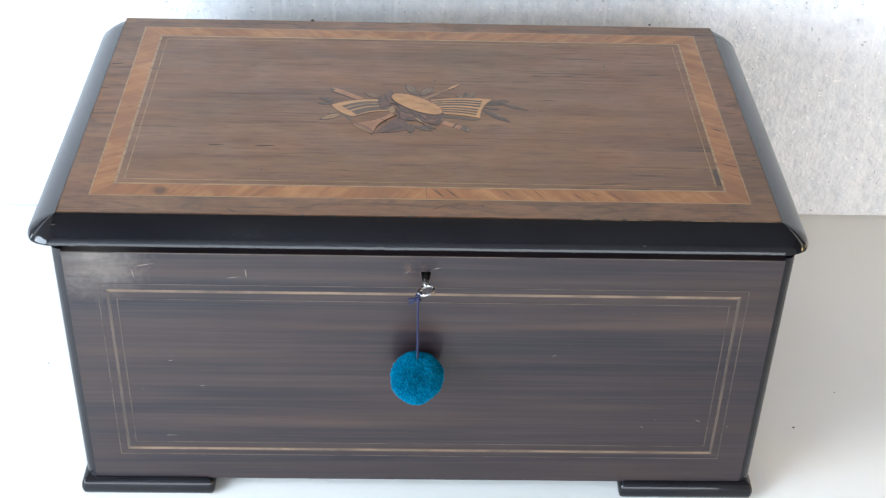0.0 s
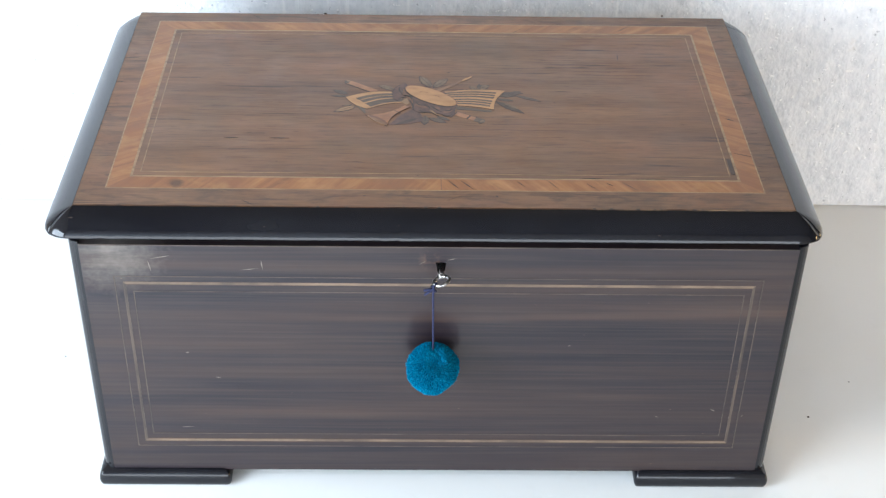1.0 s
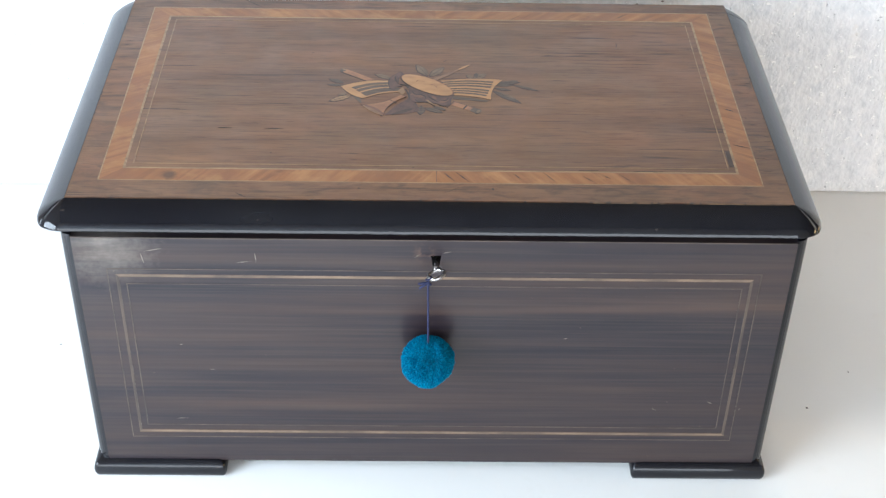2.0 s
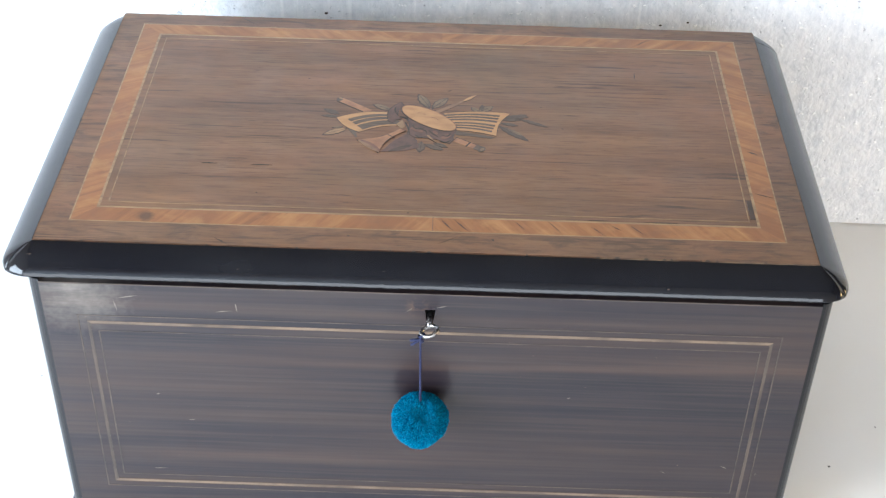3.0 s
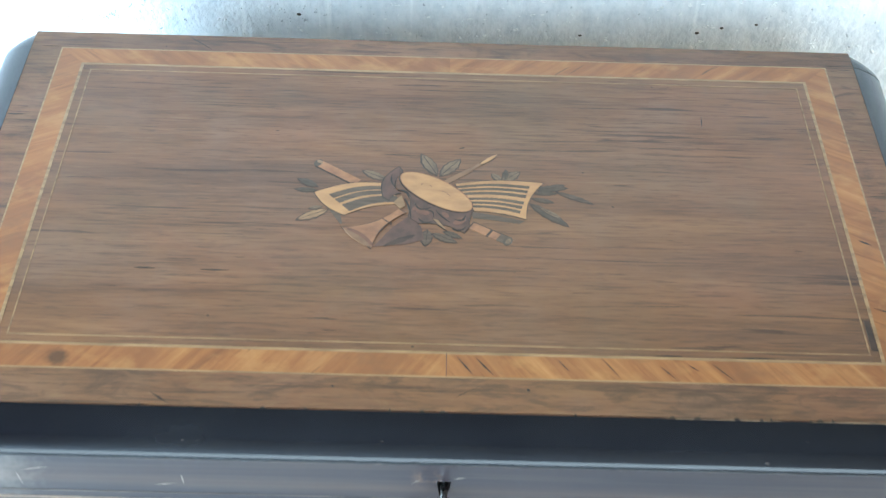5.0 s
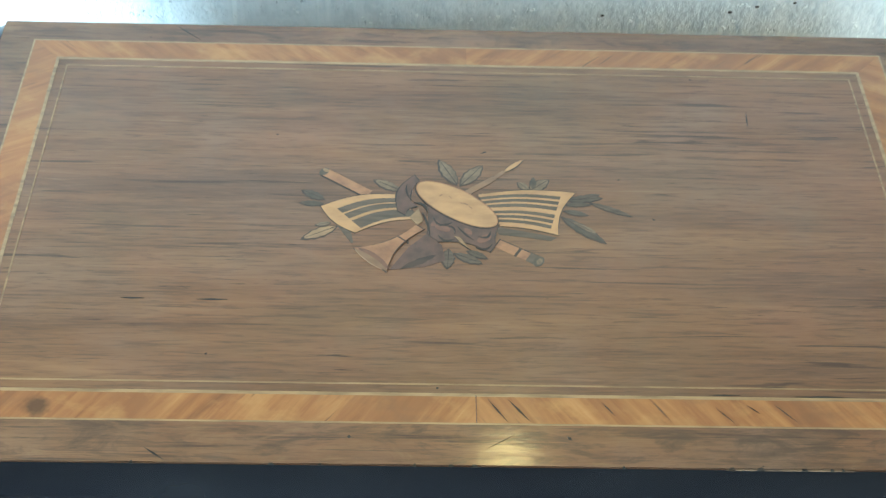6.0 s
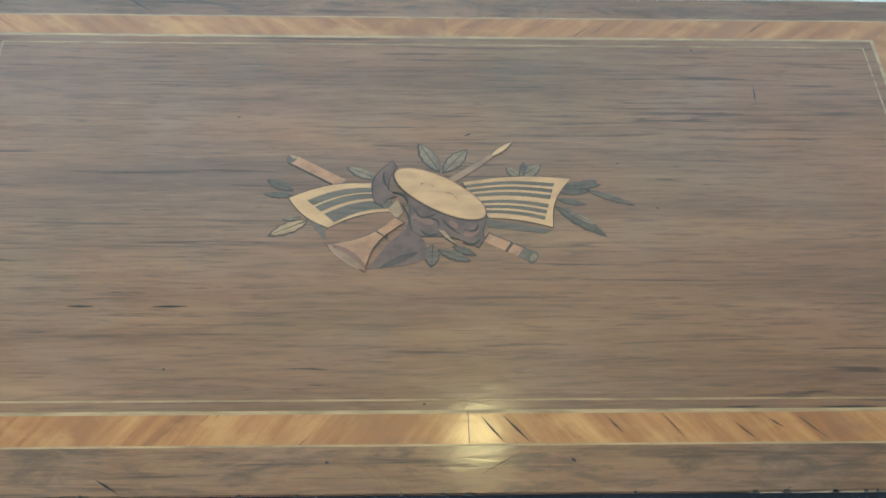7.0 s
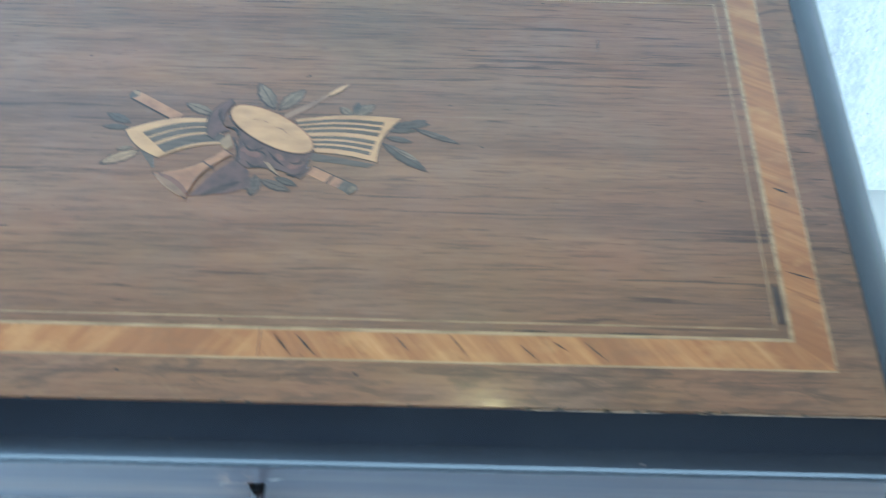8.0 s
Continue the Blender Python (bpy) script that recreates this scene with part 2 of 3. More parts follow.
def steel():
    n = Nodes("worn_steel")
    a = n.noise(n.coord, 600.0, 4.0)
    return n.finish(n.mix(n.ramp(a, (0.35, 0.0), (0.7, 1.0)), (0.42, 0.41, 0.40), (0.22, 0.20, 0.19)), n.ramp(a, (0.3, 0.18), (0.7, 0.40)), a, 0.15, 0.0002, Metallic=1.0)


M_TOP, M_BORDER, M_FRONT, M_BLACK = top_wood("rosewood_field", False), top_wood("rosewood_border", True), front_wood(), ebonised()
M_BAND_R = crossband("tulipwood_right", -35)
M_BAND_L = crossband("tulipwood_left", 35, ((-0.1572, 0.0241, TOP), 0.0062))
M_BAND_SIDE_L = crossband("tulipwood_side_left", 60)
M_BAND_SIDE_R = crossband("tulipwood_side_right", -60)
M_BAND_BACK_L = crossband("tulipwood_back_left", -48)
M_BAND_BACK_R = crossband("tulipwood_back_right", 48)
M_STRING = plain_wood("boxwood_stringing", (0.33, 0.205, 0.098), (0.19, 0.115, 0.058))
M_STRING_OLD = plain_wood("worn_stringing", (0.066, 0.048, 0.038), (0.026, 0.020, 0.018), (40, 300, 60))
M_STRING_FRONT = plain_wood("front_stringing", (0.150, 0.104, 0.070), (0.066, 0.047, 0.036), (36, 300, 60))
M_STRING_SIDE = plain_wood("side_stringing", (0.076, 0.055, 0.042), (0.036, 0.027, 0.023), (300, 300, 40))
M_STRING_FAINT = plain_wood("faded_stringing", (0.300, 0.180, 0.084), (0.170, 0.100, 0.050))
M_GAP = plain_wood("dark_stringing", (0.060, 0.036, 0.026), (0.035, 0.024, 0.018))
M_CREAM = plain_wood("holly_inlay", (0.420, 0.226, 0.098), (0.315, 0.166, 0.074), (70, 160, 90))
M_TUBE = plain_wood("pear_inlay", (0.310, 0.146, 0.068), (0.190, 0.090, 0.048), (110, 130, 90))
M_DRUM = plain_wood("purplewood_inlay", (0.110, 0.058, 0.042), (0.068, 0.039, 0.031), (190, 150, 90))
M_LEAF = plain_wood("stained_leaf_inlay", (0.086, 0.062, 0.042), (0.056, 0.042, 0.031), (200, 200, 90))
M_LEAF_PALE = plain_wood("pale_leaf_inlay", (0.172, 0.112, 0.062), (0.100, 0.068, 0.042), (200, 200, 90))
M_CREAM_DULL = plain_wood("dull_holly_inlay", (0.290, 0.170, 0.082), (0.190, 0.112, 0.058), (90, 160, 90))
M_TUBE_DULL = plain_wood("dull_pear_inlay", (0.215, 0.118, 0.064), (0.140, 0.078, 0.045), (110, 130, 90))
M_TUBE_DARK = plain_wood("dark_pear_inlay", (0.165, 0.078, 0.048), (0.110, 0.055, 0.038), (150, 150, 90))
M_STAVE = plain_wood("stave_inlay", (0.108, 0.074, 0.049), (0.064, 0.045, 0.032), (60, 420, 90))
M_BURNT = plain_wood("burnt_inlay", (0.038, 0.026, 0.019), (0.018, 0.014, 0.012))
M_HOLE = plain_wood("dark_recess", (0.006, 0.005, 0.005), (0.004, 0.004, 0.004))
M_WORN = plain_wood("worn_wood_edge", (0.150, 0.090, 0.048), (0.070, 0.041, 0.026), (120, 300, 300), 0.7)
M_SCRATCH = plain_wood("pale_scratch", (0.15, 0.125, 0.105), (0.08, 0.065, 0.055), (300, 300, 300), 0.6)
M_FOAM, M_TABLE, M_WALL, M_CEILING = foam(), white_laminate(), paint("wall_paint", (0.74, 0.77, 0.81)), paint("ceiling_paint", (0.30, 0.31, 0.33))
# North and east walls, unseen, are darkened to cut light bounced onto the lid.
M_WALL_DIM = paint("low_bounce_paint", (0.16, 0.16, 0.165))
M_FLOOR, M_WOOL, M_STEEL = paint("floor_paint", (0.20, 0.17, 0.14)), wool(), steel()
M_CORD = plain_wood("navy_cord", (0.014, 0.017, 0.052), (0.008, 0.010, 0.030), (900, 900, 900), 0.8)
M_DIRT = plain_wood("dirt_speck", (0.06, 0.05, 0.04), (0.03, 0.025, 0.02))


# ---------------------------------------------------------------- mesh helpers
def mesh_object(name, bm, material, smooth=False):
    me = bpy.data.meshes.new(name)
    bmesh.ops.recalc_face_normals(bm, faces=bm.faces)
    bm.to_mesh(me)
    bm.free()
    me.materials.append(material)
    if smooth:
        me.polygons.foreach_set("use_smooth", [True] * len(me.polygons))
    return new(name, me)


def part(name, bm, material, parent, label="", smooth=False):
    ob = mesh_object(name, bm, material, smooth)
    ob.parent = parent
    if parent.parent is None:
        ob.matrix_parent_inverse = Matrix.Translation(parent.location).inverted()
    return tagged(ob, label)


def slab(x0, x1, y0, y1, z0, z1, bevel=0.0, segments=2):
    bm = bmesh.new()
    bmesh.ops.create_cube(bm, size=1.0, matrix=Matrix.LocRotScale(((x0 + x1) / 2, (y0 + y1) / 2, (z0 + z1) / 2), None, (x1 - x0, y1 - y0, z1 - z0)))
    if bevel:
        bmesh.ops.bevel(bm, geom=list(bm.edges), offset=bevel, segments=segments, affect="EDGES")
    return bm


def prism(outline, low, high, place=lambda a, b, h: (a, b, h)):
    """A flat piece with an outline in two axes, from low to high along the third."""
    bm = bmesh.new()
    bottom = [bm.verts.new(place(a, b, low)) for a, b in outline]
    top = [bm.verts.new(place(a, b, high)) for a, b in outline]
    bm.faces.new(top)
    bm.faces.new(bottom[::-1])
    for i in range(len(outline)):
        j = (i + 1) % len(outline)
        bm.faces.new((bottom[i], bottom[j], top[j], top[i]))
    return bm


def on_front(a, b, h):
    return (a, FRONT - h, b)


def tube(points, radius, sides=8):
    """A round rod along a line of points."""
    bm = bmesh.new()
    rings = []
    for i, p in enumerate(points):
        p = Vector(p)
        way = (Vector(points[min(i + 1, len(points) - 1)]) - Vector(points[max(i - 1, 0)])).normalized()
        side = way.orthogonal().normalized()
        other = way.cross(side)
        rings.append([bm.verts.new(p + radius * (math.cos(k * math.tau / sides) * side + math.sin(k * math.tau / sides) * other)) for k in range(sides)])
    for a, b in zip(rings, rings[1:]):
        for k in range(sides):
            bm.faces.new((a[k], a[(k + 1) % sides], b[(k + 1) % sides], b[k]))
    bm.faces.new(rings[0][::-1])
    bm.faces.new(rings[-1])
    return bm


# ---------------------------------------------------------------- the room and the table
def joined(boxes):
    bm = bmesh.new()
    for b in boxes:
        piece = slab(*b)
        me = bpy.data.meshes.new("piece")
        piece.to_mesh(me)
        piece.free()
        bm.from_mesh(me)
        bpy.data.meshes.remove(me)
    return bm


def plain_room():
    """Plain walls that close the place, with window openings to the west, south and east."""
    x0, x1, y0, y1, z0, z1 = -0.85, 1.9, -1.2, 1.3, -0.75, 2.05
    tagged(mesh_object("floor", slab(x0 - 0.2, x1 + 0.2, y0 - 0.2, y1 + 0.2, z0 - 0.1, z0), M_FLOOR), "plain brown floor of the room", "floor", kind="structure")
    tagged(mesh_object("ceiling", slab(x0 - 0.2, x1 + 0.2, y0 - 0.2, y1 + 0.2, z1, z1 + 0.1), M_CEILING), "plain painted ceiling of the room", "ceiling", kind="structure")
    tagged(mesh_object("wall_north", slab(x0 - 0.2, x1 + 0.2, y1, y1 + 0.2, z0, z1), M_WALL_DIM), "unseen room wall, painted dark to cut bounced light", "wall", kind="structure")
    xa, xb, za, zb = -0.83, 0.62, -0.03, 0.43
    south = [(x0 - 0.2, xa, y0 - 0.2, y0, z0, z1), (xb, x1 + 0.2, y0 - 0.2, y0, z0, z1), (xa, xb, y0 - 0.2, y0, z0, za), (xa, xb, y0 - 0.2, y0, zb, z1)]
    tagged(mesh_object("wall_south", joined(south), M_WALL), "plain painted wall with a low window opening", "wall", kind="structure")
    for name, xa, xb, ya, yb, za, zb in (("wall_west", x0 - 0.2, x0, -1.05, -0.23, 0.13, 0.75), ("wall_east", x1, x1 + 0.2, -0.44, 0.48, -0.01, 0.43)):
        boxes = [(xa, xb, a, b, c, d) for a, b, c, d in ((y0, ya, z0, z1), (yb, y1, z0, z1), (ya, yb, z0, za), (ya, yb, zb, z1))]
        tagged(mesh_object(name, joined(boxes), M_WALL if name == "wall_west" else M_WALL_DIM), "plain painted wall with a window opening", "wall", kind="structure")


def white_table():
    table = new("table")
    table.location = (0, 0.09, -0.75)
    tagged(table, "white laminate table under the music box", "table")
    part("tabletop", slab(-0.80, 1.1, -0.62, 0.80, TABLE - 0.028, TABLE, 0.002), M_TABLE, table, "smooth white tabletop")
    for x in (-0.74, 1.0):
        for y in (-0.54, 0.74):
            part("leg", slab(x - 0.03, x + 0.03, y - 0.03, y + 0.03, -0.75, TABLE - 0.028, 0.003), M_TABLE, table)


def foam_board():
    board = tagged(mesh_object("foam_board", slab(-0.78, 0.90, WALL, WALL + 0.03, TABLE, 0.48, 0.002), M_FOAM),
                   "white expanded polystyrene board standing behind the music box", "board")
    for x, z, r in ((-0.0850, 0.1735, 0.0011), (0.139, 0.199, 0.0009), (0.150, 0.168, 0.0010), (0.164, 0.172, 0.0009), (0.184, 0.175, 0.0008), (0.081, 0.164, 0.0008)):
        bm = bmesh.new()
        bmesh.ops.create_icosphere(bm, subdivisions=2, radius=r, matrix=Matrix.Translation((x, WALL, z)) @ Matrix.Diagonal((1.3, 0.4, 0.9, 1)))
        part("dirt_speck", bm, M_DIRT, board, "small dark speck")


plain_room()
white_table()
foam_board()
for x, y, r in ((0.2725, 0.0575, 0.0010), (0.3115, 0.0960, 0.0006), (-0.2735, 0.1195, 0.0007)):
    bm = bmesh.new()
    bmesh.ops.create_icosphere(bm, subdivisions=2, radius=r, matrix=Matrix.Translation((x, y, TABLE + 0.0003)) @ Matrix.Diagonal((1, 0.8, 0.35, 1)))
    tagged(mesh_object("crumb", bm, M_DIRT, True), "tiny dark crumb lying on the white table", "crumb")

# ---------------------------------------------------------------- the music box
box = new("music_box")
box.location = (0.0035, 0.12, TABLE)
tagged(box, "antique music box, dark rosewood with marquetry lid and black mouldings", "music box")


def body():
    """Carcass, front panel with a keyhole cut through it, black corner posts and the feet."""
    part("carcass", slab(BL + 0.0015, BR - 0.0015, FRONT + 0.009, 0.245, 0.004, 0.1968, 0.002), M_BLACK, box, "black lacquered sides and back")
    # front panel with a tapered keyhole
    post = 0.0068
    bm = bmesh.new()
    x0, x1, z0, z1 = BL + post, BR - post, 0.0042, 0.1902
    hole = ((0.0004, 0.1786), (0.0066, 0.1786), (0.0052, 0.1690), (0.0018, 0.1690))
    outer = ((x0, z1), (x1, z1), (x1, z0), (x0, z0))
    rows = [[bm.verts.new((a, y, b)) for a, b in loop] for loop, y in ((outer, FRONT + 0.0088), (outer, FRONT), (hole, FRONT), (hole, FRONT + 0.0088))]
    for r, q in zip(rows, rows[1:]):
        for i in range(4):
            j = (i + 1) % 4
            bm.faces.new((r[i], r[j], q[j], q[i]))
    bm.faces.new(rows[3])
    panel = part("front_panel", bm, M_FRONT, box, "polished dark rosewood front with pale stringing")
    inside = prism(hole, -0.0086, -0.0082, on_front)
    part("lock_recess", inside, M_HOLE, panel, "dark keyhole")
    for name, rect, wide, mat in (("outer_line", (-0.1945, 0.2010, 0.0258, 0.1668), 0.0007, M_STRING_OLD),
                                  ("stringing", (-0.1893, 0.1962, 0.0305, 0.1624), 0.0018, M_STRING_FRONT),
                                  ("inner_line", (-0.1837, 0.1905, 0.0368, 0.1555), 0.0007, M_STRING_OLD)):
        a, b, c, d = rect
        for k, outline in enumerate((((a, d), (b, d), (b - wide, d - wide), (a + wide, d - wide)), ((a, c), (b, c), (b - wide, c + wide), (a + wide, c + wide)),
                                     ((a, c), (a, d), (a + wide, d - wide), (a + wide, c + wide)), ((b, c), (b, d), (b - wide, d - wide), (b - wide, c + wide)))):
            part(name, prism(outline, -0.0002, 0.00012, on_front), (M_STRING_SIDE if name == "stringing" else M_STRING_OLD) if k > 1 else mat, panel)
        if name == "stringing":
            for e in (c - 0.0006, c + wide, d - wide - 0.0005):
                part("dark_line", prism(((a, e), (b, e), (b, e + 0.0006), (a, e + 0.0006)), -0.0002, 0.00008, on_front), M_GAP, panel)
    part("top_line", prism(((x0, 0.1893), (x1, 0.1893), (x1, 0.1901), (x0, 0.1901)), -0.0002, 0.00012, on_front), M_STRING_OLD, panel, "pale edge line under the lid")
    # scratches and specks
    rnd = random.Random(5)
    for x, z, length, tilt in ((-0.112, 0.1725, 0.010, 8), (-0.1045, 0.176, 0.007, 96), (-0.172, 0.1745, 0.009, 100), (-0.165, 0.181, 0.012, 12),
                               (0.0852, 0.114, 0.0022, 20), (-0.1551, 0.1067, 0.0026, 10), (-0.137, 0.086, 0.004, 5), (0.147, 0.054, 0.0035, -30),
                               (0.183, 0.060, 0.004, -25), (-0.160, 0.043, 0.008, 4), (0.010, 0.181, 0.006, 15), (-0.008, 0.178, 0.005, 40), (0.203, 0.055, 0.002, 60)):
        w = 0.00015 + 0.00025 * rnd.random()
        t = radians(tilt)
        ends = [(x + s * length / 2 * math.cos(t), z + s * length / 2 * math.sin(t)) for s in (-1, 1)]
        n = (-math.sin(t) * w, math.cos(t) * w)
        outline = [ends[0], (x + n[0], z + n[1]), ends[1], (x - n[0], z - n[1])]
        part("scratch", prism(outline, -0.0002, 0.00006, on_front), M_SCRATCH, panel)
    # rounded posts at the front corners
    for side, x in ((1, BL), (-1, BR)):
        arc = [(x + side * post * (1 - math.cos(a)), FRONT + post * (1 - math.sin(a))) for a in np.linspace(0, math.pi / 2, 7)]
        outline = arc + [(x + side * post, FRONT + 0.0089), (x, FRONT + 0.0089)]
        part("corner_post", prism(outline, 0.0042, 0.1918), M_BLACK, box, "black rounded corner post")


def foot(x0, x1, y0, y1):
    """A low bracket foot, its upper edge curving in towards the body."""
    bm = bmesh.new()
    rows = []
    for inset, z in ((0.0024, TABLE), (0.0010, TABLE + 0.0010), (0.0002, TABLE + 0.0032), (0.0, TABLE + 0.0060), (0.0006, TABLE + 0.0090), (0.0020, TABLE + 0.0114), (0.0048, TABLE + 0.0128)):
        r = 0.0030
        loop = []
        for cx, cy, start in ((x1 - r, y1 - r, 0), (x0 + r, y1 - r, 90), (x0 + r, y0 + r, 180), (x1 - r, y0 + r, 270)):
            for a in (0, 30, 60, 90):
                t = radians(start + a)
                loop.append(bm.verts.new((cx + (r - inset) * math.cos(t), cy + (r - inset) * math.sin(t), z)) if inset < r else
                            bm.verts.new((cx + (r - inset) * (1 if math.cos(radians(start + 45)) > 0 else -1), cy + (r - inset) * (1 if math.sin(radians(start + 45)) > 0 else -1), z)))
        rows.append(loop)
    for p, q in zip(rows, rows[1:]):
        for i in range(len(p)):
            j = (i + 1) % len(p)
            bm.faces.new((p[i], p[j], q[j], q[i]))
    bm.faces.new(rows[-1])
    bm.faces.new(rows[0][::-1])
    bmesh.ops.remove_doubles(bm, verts=bm.verts, dist=1e-6)
    part("foot", bm, M_BLACK, box, "black bracket foot with a rounded edge", True)


def lid():
    top = part("lid", slab(-HALF, HALF, 0.0, BACK, 0.1975, TOP, 0.0006, 2), M_TOP, box, "flat rosewood lid with orange crossbanding and a musical trophy")

    # black moulding: an ovolo on the front and the two sides, mitred at the corners
    profile = [(0.0, TOP - 0.0003), (0.0030, TOP - 0.0012), (0.0060, TOP - 0.0023), (0.0090, TOP - 0.0037), (0.0115, TOP - 0.0052), (0.0135, TOP - 0.0067), (0.0150, TOP - 0.0080),
               (0.0158, TOP - 0.0089), (0.0164, TOP - 0.0099), (0.0168, TOP - 0.0108), (0.0171, TOP - 0.0117), (0.0172, TOP - 0.0122), (0.0168, TOP - 0.0125), (0.0150, TOP - 0.0126), (0.0, TOP - 0.0126)]

    def corner(sign, angle, d):
        sharp = 1.0 / max(abs(math.cos(angle)), abs(math.sin(angle)))
        s = d * (0.88 + 0.12 * sharp)
        return (sign * (HALF + s * math.sin(angle)), -s * math.cos(angle))

    def strip(rows):
        bm = bmesh.new()
        verts = [[bm.verts.new((x, y, z)) for (x, y), z in row] for row in rows]
        for a, b in zip(verts, verts[1:]):
            for k in range(len(a)):
                j = (k + 1) % len(a)
                bm.faces.new((a[k], a[j], b[j], b[k]))
            bm.edges.get((a[0], b[0])).smooth = False
        bm.faces.new(verts[0])
        bm.faces.new(verts[-1][::-1])
        return bm

    half = [radians(a) for a in (0, 9, 18, 27, 36, 45)]
    rows = [[(corner(-1, a, d), z) for d, z in profile] for a in half[::-1]]
    for x in np.linspace(-HALF, HALF, 420)[1:-1]:
        wave = 0.00014 * noise.noise((x * 30, 0, 0)) + (0.0003 * noise.noise((x * 150, 3, 0)) + 0.0003 * noise.noise((x * 420, 6, 0))) * max(0.0, noise.noise((x * 22, 8, 0)) + 0.4)
        rows.append([((x, -d + 0.4 * wave * (0.0155 < d < 0.0176)), z + wave * (d > 0.0155)) for d, z in profile])
    rows += [[(corner(1, a, d), z) for d, z in profile] for a in half]
    part("front_moulding", strip(rows), M_BLACK, top, "glossy black lacquered moulding", True)
    for sign in (-1, 1):
        rows = [[(corner(sign, radians(a), d), z) for d, z in profile] for a in (45, 54, 63, 72, 81, 90)]
        for y in np.linspace(0.0, BACK - 0.012, 20)[1:]:
            rows.append([((sign * (HALF + d), y), z) for d, z in profile])
        for k in range(1, 6):
            a = k / 5 * math.pi / 2
            rows.append([((sign * (HALF + d * (1 - 0.55 * (1 - math.cos(a)))), BACK - 0.012 + 0.012 * math.sin(a)), z - 0.002 * (1 - math.cos(a)) * (z > TOP - 0.008)) for d, z in profile])
        part("side_moulding", strip(rows), M_BLACK, top, "glossy black lacquered moulding", True)

    def rect_band(name, outer, inner, mats, label=""):
        (a, b, c, d), (e, f, g, h) = outer, inner
        z0, z1 = TOP - 0.0003, TOP + 0.00012
        join = 0.0033
        pieces = [(((a, c), (join, c), (join, g), (e, g)), mats[0]), (((join, c), (b, c), (f, g), (join, g)), mats[1]), (((a, d), (join, d), (join, h), (e, h)), mats[2]),
                  (((join, d), (b, d), (f, h), (join, h)), mats[3]), (((a, c), (a, d), (e, h), (e, g)), mats[4]), (((b, c), (b, d), (f, h), (f, g)), mats[5])]
        for outline, mat in pieces:
            part(name, prism(outline, z0, z1), mat, top, label)

    def inset(r, d):
        return (r[0] + d, r[1] - d, r[2] + d, r[3] - d)

    edge = (-0.1990, 0.2000, 0.0183, 0.2380)
    for x0, x1, y0, y1 in ((-HALF + 0.0006, HALF - 0.0006, 0.0006, edge[2]), (-HALF + 0.0006, HALF - 0.0006, edge[3], BACK - 0.0006), (-HALF + 0.0006, edge[0], edge[2], edge[3]), (edge[1], HALF - 0.0006, edge[2], edge[3])):
        part("border_veneer", prism(((x0, y0), (x1, y0), (x1, y1), (x0, y1)), TOP - 0.0003, TOP + 0.00010), M_BORDER, top, "mottled rosewood border")
    rect_band("outer_line", edge, inset(edge, 0.0008), [M_STRING] * 6)
    rect_band("crossband", inset(edge, 0.0008), inset(edge, 0.0128), [M_BAND_L, M_BAND_R, M_BAND_BACK_L, M_BAND_BACK_R, M_BAND_SIDE_L, M_BAND_SIDE_R], "orange tulipwood crossbanding")
    rect_band("stringing", inset(edge, 0.0128), inset(edge, 0.0143), [M_STRING] * 6)
    rect_band("inner_line", inset(edge, 0.0181), inset(edge, 0.0188), [M_STRING_FAINT] * 6)
    part("crossband_seam", prism(((0.0031, 0.0192), (0.0034, 0.0192), (0.0034, 0.0318), (0.0031, 0.0318)), TOP - 0.0002, TOP + 0.0002), M_DRUM, top)
    # cracks, a lost piece of stringing and dark nicks
    for x, y, length, tilt, w in ((-0.2105, 0.1818, 0.009, 0, 0.0005), (-0.2120, 0.1480, 0.006, -6, 0.0004), (-0.0991, 0.0773, 0.012, 0, 0.00045), (-0.1300, 0.0775, 0.009, 0, 0.0004),
                                  (0.1933, 0.1053, 0.0065, -28, 0.0006), (0.0368, 0.0126, 0.0022, -50, 0.0007), (-0.0430, 0.0123, 0.0016, 0, 0.0007),
                                  (0.1940, 0.0620, 0.011, -20, 0.00035), (0.0110, 0.0250, 0.0120, -55, 0.00035), (0.0190, 0.0250, 0.0130, -52, 0.0004), (0.1290, 0.1900, 0.010, 86, 0.0003), (-0.1285, 0.2455, 0.019, -40, 0.0003),
                                  (-0.1120, 0.0040, 0.0100, -35, 0.0004), (0.0120, 0.0110, 0.0120, 32, 0.00012), (0.0520, 0.0262, 0.0080, -54, 0.00025), (0.0950, 0.0240, 0.0090, -48, 0.0002),
                                  (0.1060, 0.0268, 0.0060, -40, 0.0003), (0.1180, 0.0250, 0.0115, -47, 0.00022), (0.1320, 0.0330, 0.0180, 0, 0.0004), (0.0960, 0.0333, 0.0120, 0, 0.0003)):
        t = radians(tilt)
        c, s = math.cos(t) * length / 2, math.sin(t) * length / 2
        outline = [(x - c, y - s), (x + math.sin(t) * w, y - math.cos(t) * w), (x + c, y + s), (x - math.sin(t) * w, y + math.cos(t) * w)]
        part("crack", prism(outline, TOP - 0.0003, TOP + 0.00022), M_BURNT, top)
    # short splits along the grain of the border
    rnd = random.Random(8)
    for k in range(22):
        side = -1 if k % 4 == 0 else 1
        x, y, w = side * rnd.uniform(0.2025, 0.2125), rnd.uniform(0.03, 0.247), rnd.uniform(0.00010, 0.00022)
        length, lean = min(rnd.uniform(0.003, 0.011), 2 * (0.2142 - abs(x))), rnd.uniform(-0.0003, 0.0003)
